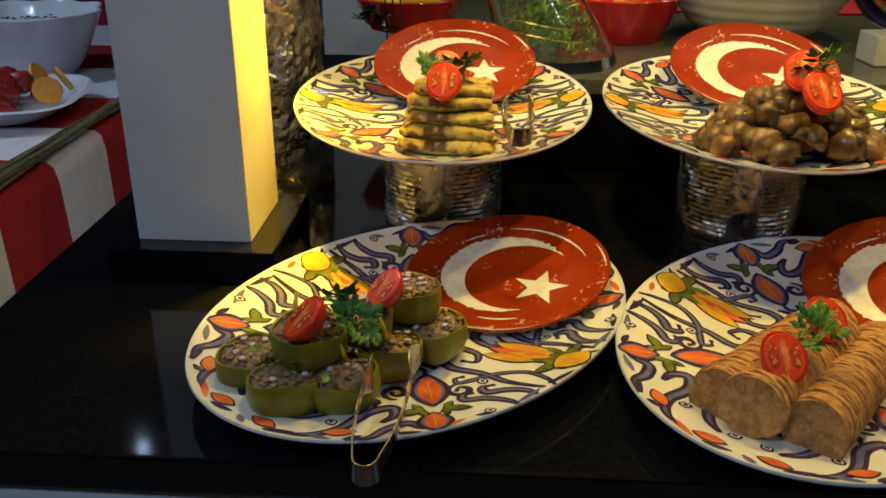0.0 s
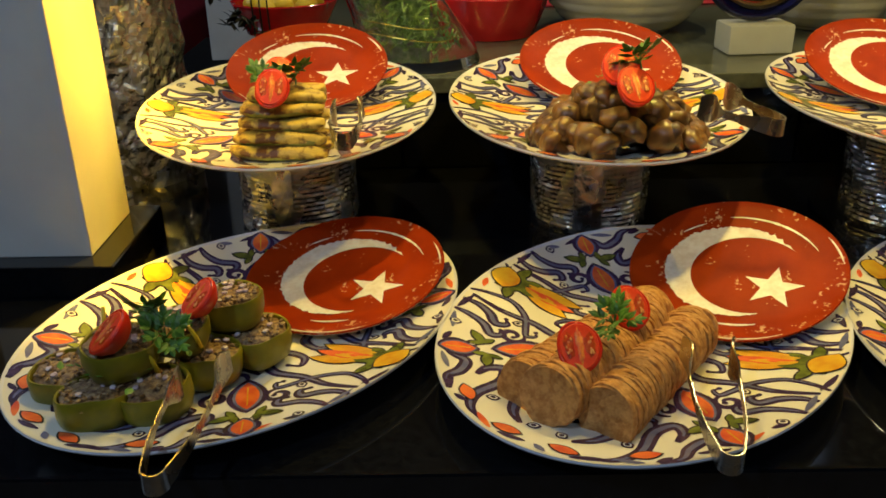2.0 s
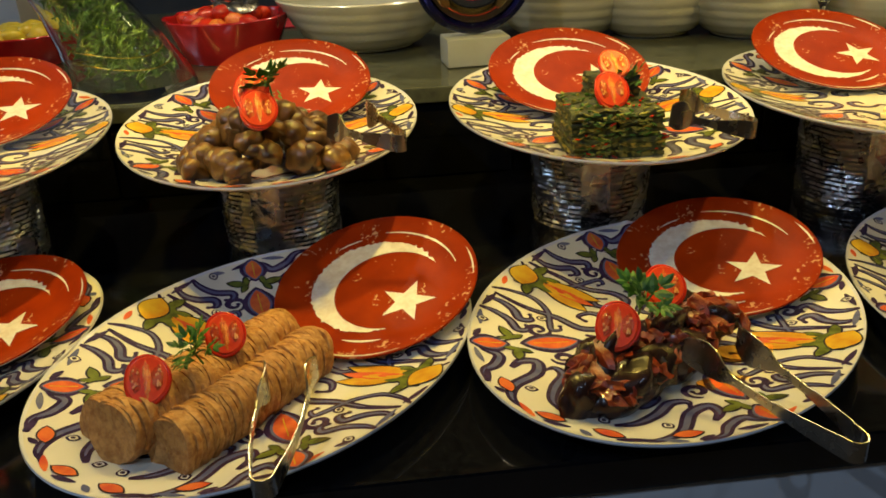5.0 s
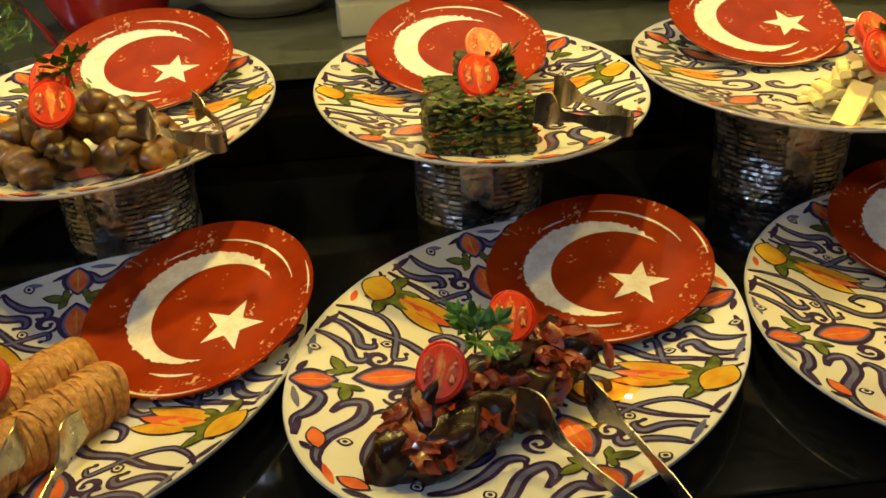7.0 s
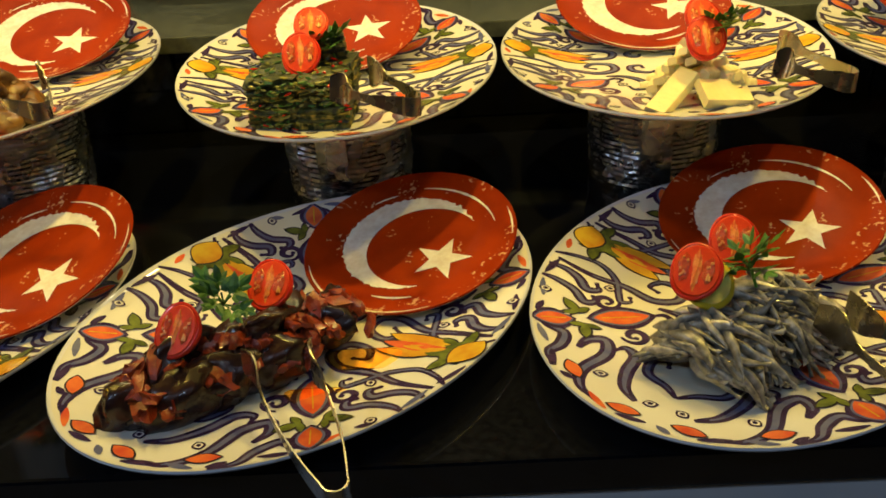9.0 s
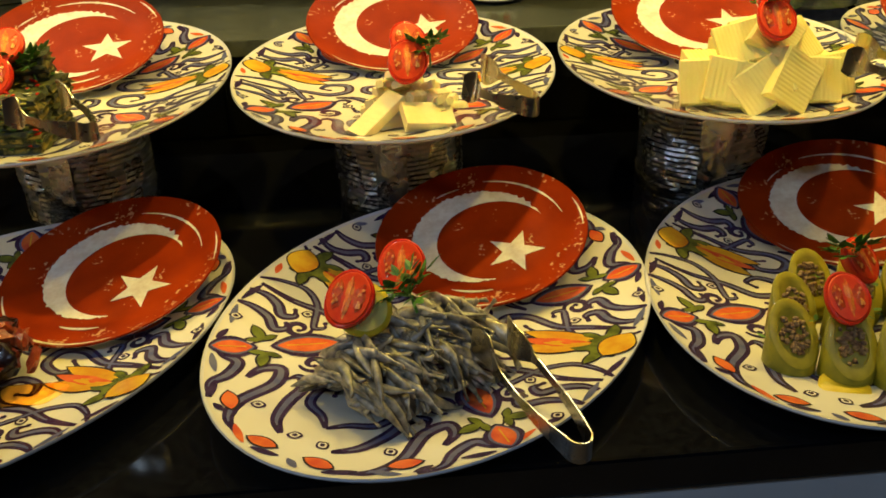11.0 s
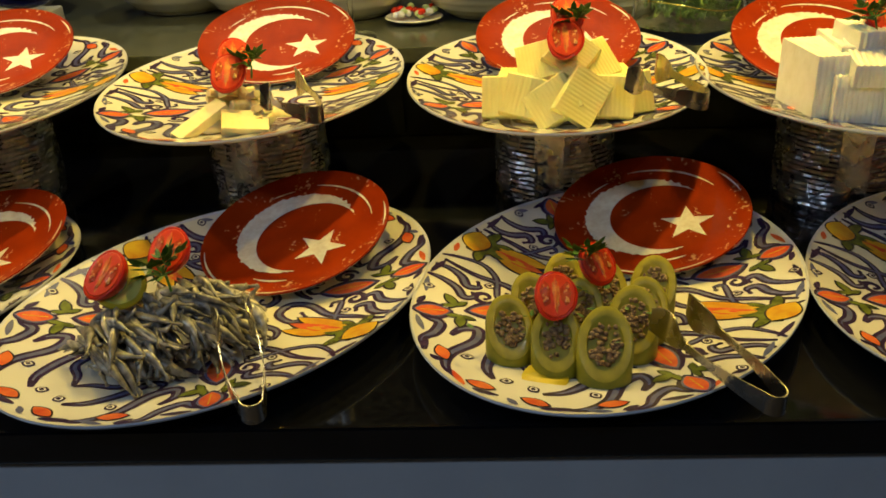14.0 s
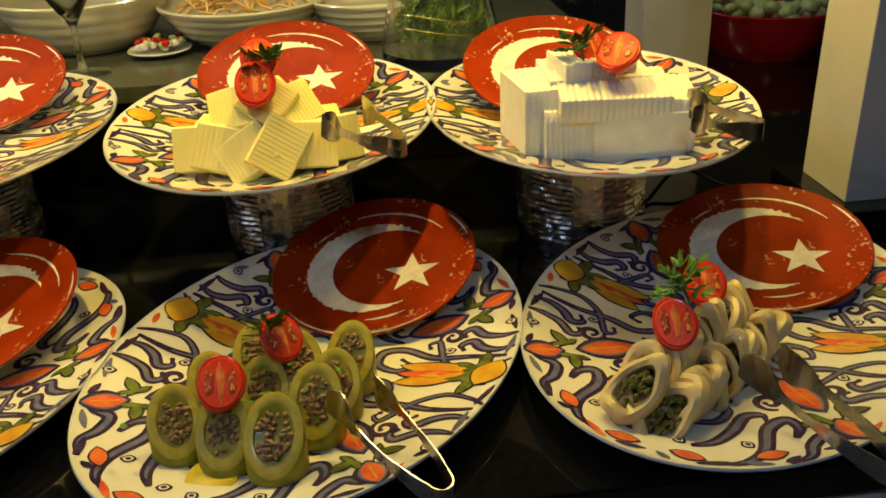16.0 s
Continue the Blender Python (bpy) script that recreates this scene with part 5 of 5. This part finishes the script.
for x, y, tn, k in ((1.497, 0.634, 8, 1.0), (1.534, 0.615, -2, 1.0), (1.572, 0.600, -8, 1.1), (1.601, 0.640, -8, 1.05), (1.561, 0.667, 0, 0.95), (1.519, 0.680, 12, 0.95), (1.586, 0.700, 10, 1.0), (1.629, 0.702, -15, 1.0), (1.551, 0.717, 5, 0.95), (1.617, 0.667, 0, 0.95)):
    courgette(x, y, BASE, tn, k)
put_tomato(1.535, 0.634, 0.966, 54, 0, 1.15)
put_tomato(1.577, 0.690, 0.966, 60, 30, 1.1)
put_parsley(1.566, 0.690, 0.964, 0, 1.02)
slice2 = thing("lemon_slice", "yellow lemon slice on the platter under courgettes", "lemon", pose(1.524, 0.596, BASE + 0.006, 8, 0, 0))
bm = bmesh.new()
lathe(bm, [(0.001, -0.002), (0.0185, -0.002), (0.0195, 0), (0.0185, 0.002), (0.001, 0.002)], 32)
part("rind", bm, LEMON, slice2)

# stuffed pale rolls
rolls = thing("stuffed_rolls", "two rows of pale rolls filled with chopped spinach", "rolls")
for i in range(22):
    row, u = i % 2, (i // 2) / 10
    x = 1.846 + 0.118 * u + (0.015 if row else -0.004)
    y = 0.606 + 0.094 * u + (-0.011 if row else 0.005)
    k = 0.98 if i < 4 else rnd.uniform(0.80, 0.95)
    m = pose(x, y, BASE + 0.019 + (0.016 if not row else 0), 0, 0, 41 + rnd.uniform(-28, 28)) @ pose(0, 0, 0, rnd.uniform(-14, 14), -58 + rnd.uniform(-14, 14), 0) @ pose(0, 0, 0, 0, 0, rnd.uniform(-25, 25))
    bm = bmesh.new()
    lathe(bm, [(0.0150 * k, 0.0), (0.0165 * k, -0.005), (0.0210 * k, -0.0070), (0.0255 * k, -0.005), (0.0268 * k, 0.0), (0.0255 * k, 0.005), (0.0210 * k, 0.0070), (0.0165 * k, 0.005), (0.0150 * k, 0.0)], 28, (1.22, 0.76),
          wave=lambda a, q, zz: (q * (1 + 0.07 * math.cos(3 * a + i) + 0.03 * math.cos(5 * a + 2 * i)), zz + 0.0030 * math.cos(2 * a + i)), closed=False)
    bmesh.ops.remove_doubles(bm, verts=bm.verts, dist=0.00002)
    bmesh.ops.recalc_face_normals(bm, faces=bm.faces)
    roll = part("roll", bm, SQUID, rolls, "pale beige wrap", at=m)
    bm = bmesh.new()
    for j in range(34):
        a, q = rnd.uniform(0, 6.28), 0.0135 * k * math.sqrt(rnd.random())
        blob(bm, (q * math.cos(a) * 1.22, q * math.sin(a) * 0.76, 0.0040), (0.0034, 0.0022, 0.0026), j + i, 0.4, 2, 1)
    tagged(part("filling", bm, SPINACH_FILL, roll, "dark green chopped filling"), kind="stuff")
put_tomato(1.882, 0.644, 0.972, 55, -5, 1.15)
put_tomato(1.929, 0.702, 0.972, 52, -5, 1.15)
put_parsley(1.904, 0.680, 0.974, 70, 1.27)

# grilled courgette slices
grill = thing("grilled_courgettes", "stack of grilled golden courgette slices", "courgettes")
for i in range(10):
    row = i // 2
    bm = bmesh.new()
    vs = blob(bm, (0, 0, 0), (0.049 - 0.002 * row, 0.0155, 0.0088), i, 0.20, 1.7, 3)
    for v in vs:
        v.co.x = math.copysign(min(abs(v.co.x) * 1.15, 0.049 - 0.002 * row + 0.2 * (abs(v.co.x) - 0.04)), v.co.x)
        v.co.z += 0.0016 * math.sin(v.co.x * 70 + i)
    for f in bm.faces:
        if f.calc_center_median().y < -0.009 and f.calc_center_median().z < -0.0005:
            f.material_index = 1
    part("courgette_slice", bm, [GRILLED, GRILLED_SKIN], grill, at=pose(0.124 + rnd.uniform(-0.004, 0.004), 0.892 + 0.0085 * row + (0.024 if i % 2 else 0), UBASE + 0.009 + 0.0125 * row, rnd.uniform(-4, 10), rnd.uniform(-3, 3), rnd.uniform(-5, 5)))
put_tomato(0.118, 0.898, 1.104, 64, -4, 1.15)
put_tomato(0.120, 0.938, 1.112, 50, 10, 1.05)
put_parsley(0.136, 0.930, 1.100, 30, 1.02)
put_parsley(0.106, 0.925, 1.098, 190, 1.0)

# heap of fried mushrooms
shrooms = thing("fried_mushrooms", "heap of browned whole button mushrooms with parsley", "mushrooms")
kinds = []
for i in range(115):
    a, q = rnd.uniform(0, 6.28), math.sqrt(rnd.random())
    h = 0.058 * (1 - q ** 1.7)
    m = pose(0.474 + 0.082 * q * math.cos(a), 0.930 + 0.062 * q * math.sin(a), UBASE + 0.011 + h * (rnd.uniform(0.75, 1.0) if i > 24 else rnd.random()), rnd.uniform(-60, 60), rnd.uniform(-60, 60), rnd.uniform(0, 360)) @ Matrix.Scale(rnd.uniform(0.85, 1.3), 4)
    if i < 5:
        bm = bmesh.new()
        vs = blob(bm, (0, 0, 0), (0.0142, 0.0134, 0.0112), i, 0.20, 1.8, 3)
        for v in vs:
            if v.co.z < -0.003:
                v.co.z = -0.003 + (v.co.z + 0.003) * (1.5 if math.hypot(v.co.x, v.co.y) < 0.006 else 0.25)
        kinds.append(part("mushroom", bm, MUSHROOM, shrooms, at=m))
    else:
        shared("mushroom", kinds[i % 5], shrooms, m)
put_tomato(0.477, 0.868, 1.108, 58, 8, 1.2)
put_tomato(0.468, 0.905, 1.120, 62, -14, 1.2)
put_parsley(0.487, 0.900, 1.118, 45, 1.10)

# baked spinach squares
bake = thing("spinach_bake", "stacked squares of baked spinach and egg", "spinach bake")
for i, (x, y, z, rz) in enumerate([(0.813, 0.890, 0, 3), (0.861, 0.884, 0, -2), (0.814, 0.938, 0, 1), (0.862, 0.934, 0, 4), (0.812, 0.896, 0.025, -2), (0.860, 0.890, 0.025, 3), (0.818, 0.940, 0.025, 2), (0.864, 0.940, 0.025, -5), (0.852, 0.952, 0.046, 10)]):
    base = None
    for k in range(5):
        bm = bmesh.new()
        box(bm, (-0.0235, -0.0235, 0.0048 * k), (0.0235, 0.0235, 0.0048 * k + 0.0052), 0.0012)
        bmesh.ops.subdivide_edges(bm, edges=bm.edges[:], cuts=3, use_grid_fill=True)
        for v in bm.verts:
            v.co += Vector((noise.noise(v.co * 170 + Vector((i, 3 * k, 0))), noise.noise(v.co * 170 + Vector((3 * k, i, 9))), 0.7 * noise.noise(v.co * 150 + Vector((0, 0, i))))) * 0.0052
        o = part("bake_layer" if base else "bake_square", bm, SPINACH_EGG if k in (1, 3) else SPINACH, base or bake, at=pose(x, y, UBASE + z, 0, 0, rz) if base is None else None, smooth=False)
        base = base or o
for name, mat, n, lab in (("egg_fleck", GRILLED_SKIN, 150, "yellow-green egg flecks"), ("pepper_fleck", TOMATO_SKIN, 26, "red pepper flecks"), ("leaf_fleck", PARSLEY, 120, "green spinach flecks")):
    bm = bmesh.new()
    for k in range(n):
        x, z = rnd.uniform(0.790, 0.884), rnd.uniform(0.004, 0.050)
        face = k % 3
        p = (x, 0.864 - 0.06 * (x - 0.837), UBASE + z) if face else (x, rnd.uniform(0.868, 0.960), UBASE + 0.0515)
        blob(bm, p, (rnd.uniform(0.0015, 0.0050), 0.0016, rnd.uniform(0.0008, 0.0016)), k, 0.5, 3, 1, pose(0, 0, 0, 0, rnd.uniform(-25, 25), rnd.uniform(-20, 20)))
    tagged(part(name, bm, mat, bake, lab), kind="stuff")
put_tomato(0.839, 0.905, 1.094, 62, 0, 1.2)
put_tomato(0.848, 0.930, 1.116, 48, 0, 1.1)
put_parsley(0.866, 0.930, 1.086, 60, 1.10)


def ribbed(bm, l, w, h, ribs, amp, m):
    """A slab of cheese with a waved top and sides from a crinkle cutter."""
    n, k = ribs * 4, 4
    grid = [[None] * (k + 1) for _ in range(n + 1)]
    loops = []
    for i in range(n + 1):
        u = i / n
        d = amp * math.sin(2 * math.pi * ribs * u)
        x = -l / 2 + l * u
        loops.append([bm.verts.new(m @ Vector(p)) for p in ((x, -w / 2 - d, 0), (x, -w / 2 - d, h * 0.5), (x, -w / 2 - d + 0.001, h - 0.001), (x, -w / 2 + 0.002, h + d), (x, 0, h + d), (x, w / 2 - 0.002, h + d), (x, w / 2, h - 0.002), (x, w / 2, 0))])
    for a, b in zip(loops, loops[1:]):
        for j in range(8):
            bm.faces.new((a[j], b[j], b[(j + 1) % 8], a[(j + 1) % 8]))
    bm.faces.new(loops[0])
    bm.faces.new(loops[-1][::-1])


def slabs(parent, rows, mat, name):
    for l, w, h, ribs, amp, m in rows:
        bm = bmesh.new()
        ribbed(bm, l, w, h, ribs, amp, Matrix())
        bmesh.ops.recalc_face_normals(bm, faces=bm.faces)
        part(name, bm, mat, parent, at=m)


strips = thing("cheese_strips", "small heap of ivory cheese strips and slices", "cheese")
rows = []
for i in range(28):
    u = i / 27
    rows.append((0.052, 0.011, 0.007, 7, 0.0005, pose(1.218 + 0.030 * math.cos(2.6 * u + 0.4) + rnd.uniform(-0.008, 0.008), 0.892 + 0.045 * u, UBASE + 0.006 + 0.034 * (1 - abs(2 * u - 0.9)) * rnd.uniform(0.6, 1), rnd.uniform(-25, 25), rnd.uniform(-35, 35), rnd.uniform(20, 160))))
rows += [(0.062, 0.022, 0.009, 2, 0.0002, pose(1.186, 0.874, UBASE + 0.014, 12, -22, 46)), (0.048, 0.030, 0.010, 2, 0.0002, pose(1.232, 0.872, UBASE + 0.012, 30, 8, 14))]
slabs(strips, rows, CHEESE_STRING, "cheese_strip")
put_tomato(1.217, 0.888, 1.094, 60, -4, 1.2)
put_tomato(1.220, 0.912, 1.106, 60, 10, 1.15)
put_parsley(1.238, 0.900, 1.092, 20, 1.02)

yellow = thing("yellow_cheese", "pile of crinkle-cut pale yellow cheese slabs", "cheese")
rows = [(0.060, 0.050, 0.044, 14, 0.0004, pose(1.528, 0.926, UBASE, 0, 0, -8)), (0.060, 0.052, 0.046, 14, 0.0004, pose(1.606, 0.922, UBASE, 0, 0, 6)), (0.060, 0.040, 0.050, 14, 0.0004, pose(1.568, 0.955, UBASE, 0, 0, 2)),
        (0.040, 0.036, 0.026, 10, 0.0004, pose(1.568, 0.935, UBASE + 0.048, 6, -6, 20))]
for dx, dy, dz, turn, lean, spin, l in ((-0.055, -0.008, 0.028, -14, 66, 4, 0.060), (-0.036, -0.018, 0.028, -8, 62, -12, 0.058), (-0.014, -0.028, 0.026, -18, 60, 38, 0.050), (0.012, -0.032, 0.032, 14, 64, 52, 0.052), (0.036, -0.020, 0.029, 8, 66, -6, 0.058),
                                     (0.060, -0.004, 0.027, 16, 70, 2, 0.054), (-0.026, 0.004, 0.058, -20, 50, 20, 0.044), (0.004, 0.000, 0.066, 6, 52, 48, 0.044), (0.026, 0.006, 0.056, 24, 48, 12, 0.046)):
    rows.append((l, 0.044, 0.012, 12, 0.00025, pose(1.566 + dx, 0.898 + dy, UBASE + dz, lean, 0, turn) @ pose(0, 0, 0, 0, 0, spin)))
slabs(yellow, rows, CHEESE_YELLOW, "cheese_slab")
put_tomato(1.563, 0.880, 1.120, 62, 0, 1.2)
put_tomato(1.567, 0.905, 1.138, 60, 5, 1.12)
put_parsley(1.572, 0.900, 1.122, 0, 1.10)

feta = thing("feta_cheese", "large pile of white crinkle-cut feta slabs", "cheese")
slabs(feta, [(0.055, 0.085, 0.068, 9, 0.0005, pose(1.832, 0.908, UBASE, 0, 0, 6)), (0.050, 0.042, 0.049, 10, 0.0006, pose(1.852, 0.872, UBASE, -3, 0, -3)), (0.086, 0.046, 0.046, 4, 0.0003, pose(1.916, 0.860, UBASE, -3, 0, -8)),
             (0.042, 0.090, 0.058, 6, 0.0005, pose(1.953, 0.886, UBASE, 0, 4, -12)), (0.104, 0.062, 0.023, 18, 0.0006, pose(1.894, 0.874, UBASE + 0.047, 13, 0, -6)), (0.100, 0.085, 0.073, 12, 0.0004, pose(1.888, 0.918, UBASE, 0, 0, -3)),
             (0.072, 0.052, 0.018, 12, 0.0005, pose(1.882, 0.906, UBASE + 0.071, 4, 0, 8))], FETA, "feta_slab")
put_tomato(1.897, 0.868, 1.130, 44, -30, 1.3)
put_tomato(1.880, 0.905, 1.128, 60, 20, 1.1)
put_parsley(1.868, 0.888, 1.122, 30, 1.10)


# ---- small scatter ----
HERB_FRESH = material("chopped_fresh_parsley", (0.10, 0.24, 0.025), (0.05, 0.13, 0.015), 0.5, 0, 90)
OIL = glass_material("orange_cooking_oil", (0.95, 0.50, 0.06), 0.02)


def flecks(parent, name, mat, spots, size, seed):
    g = random.Random(seed)
    bm = bmesh.new()
    for x, y, z in spots:
        leafy(bm, Vector((x, y, z)), Vector((g.uniform(-1, 1), g.uniform(-1, 1), g.uniform(-0.1, 0.5))), size * g.uniform(0.6, 1.3), 0.32)
    tagged(part(name, bm, mat, parent, "chopped green parsley", smooth=False), kind="stuff")


g = random.Random(77)
spots = []
for _ in range(46):
    a, q = g.uniform(0, 6.28), math.sqrt(g.random())
    spots.append((0.474 + 0.074 * q * math.cos(a), 0.926 + 0.054 * q * math.sin(a), UBASE + 0.026 + 0.058 * (1 - q ** 1.7)))
flecks(shrooms, "parsley_topping", HERB_FRESH, spots, 0.007, 5)
for ox, oy, n, seed in ((0.02, 0.62, 16, 6), (0.08, 0.68, 10, 7)):
    pepper_bits = thing("chopped_parsley", "chopped parsley scattered over the stuffed peppers", "parsley")
    flecks(pepper_bits, "parsley_topping", HERB_FRESH, [(ox + g.gauss(0, 0.022), oy + g.gauss(0, 0.018), 0.9475 + g.uniform(0, 0.004)) for _ in range(n)], 0.009, seed)
bits = thing("chopped_parsley", "chopped parsley scattered over the stuffed courgettes", "parsley")
flecks(bits, "parsley_topping", HERB_FRESH, [(1.564 + g.gauss(0, 0.034), 0.652 + g.gauss(0, 0.036), BASE + 0.040 + g.uniform(0, 0.006)) for _ in range(22)], 0.008, 8)
# oil that ran out beside the aubergines
for cx, cy, rx, ry in ((0.897, 0.672, 0.030, 0.018), (0.863, 0.625, 0.022, 0.014)):
    bm = bmesh.new()
    n = 28
    top = [bm.verts.new((cx + (rx + 0.005 * math.sin(3 * a)) * math.cos(a), cy + (ry + 0.004 * math.cos(2 * a)) * math.sin(a), TOP + 0.0102)) for a in [2 * math.pi * i / n for i in range(n)]]
    low = [bm.verts.new((v.co.x, v.co.y, TOP + 0.0088)) for v in top]
    bm.faces.new(top)
    bm.faces.new(low[::-1])
    for i in range(n):
        bm.faces.new((low[i], low[(i + 1) % n], top[(i + 1) % n], top[i]))
    part("oil_pool", bm, OIL, dishful, "thin pool of orange oil").visible_shadow = False
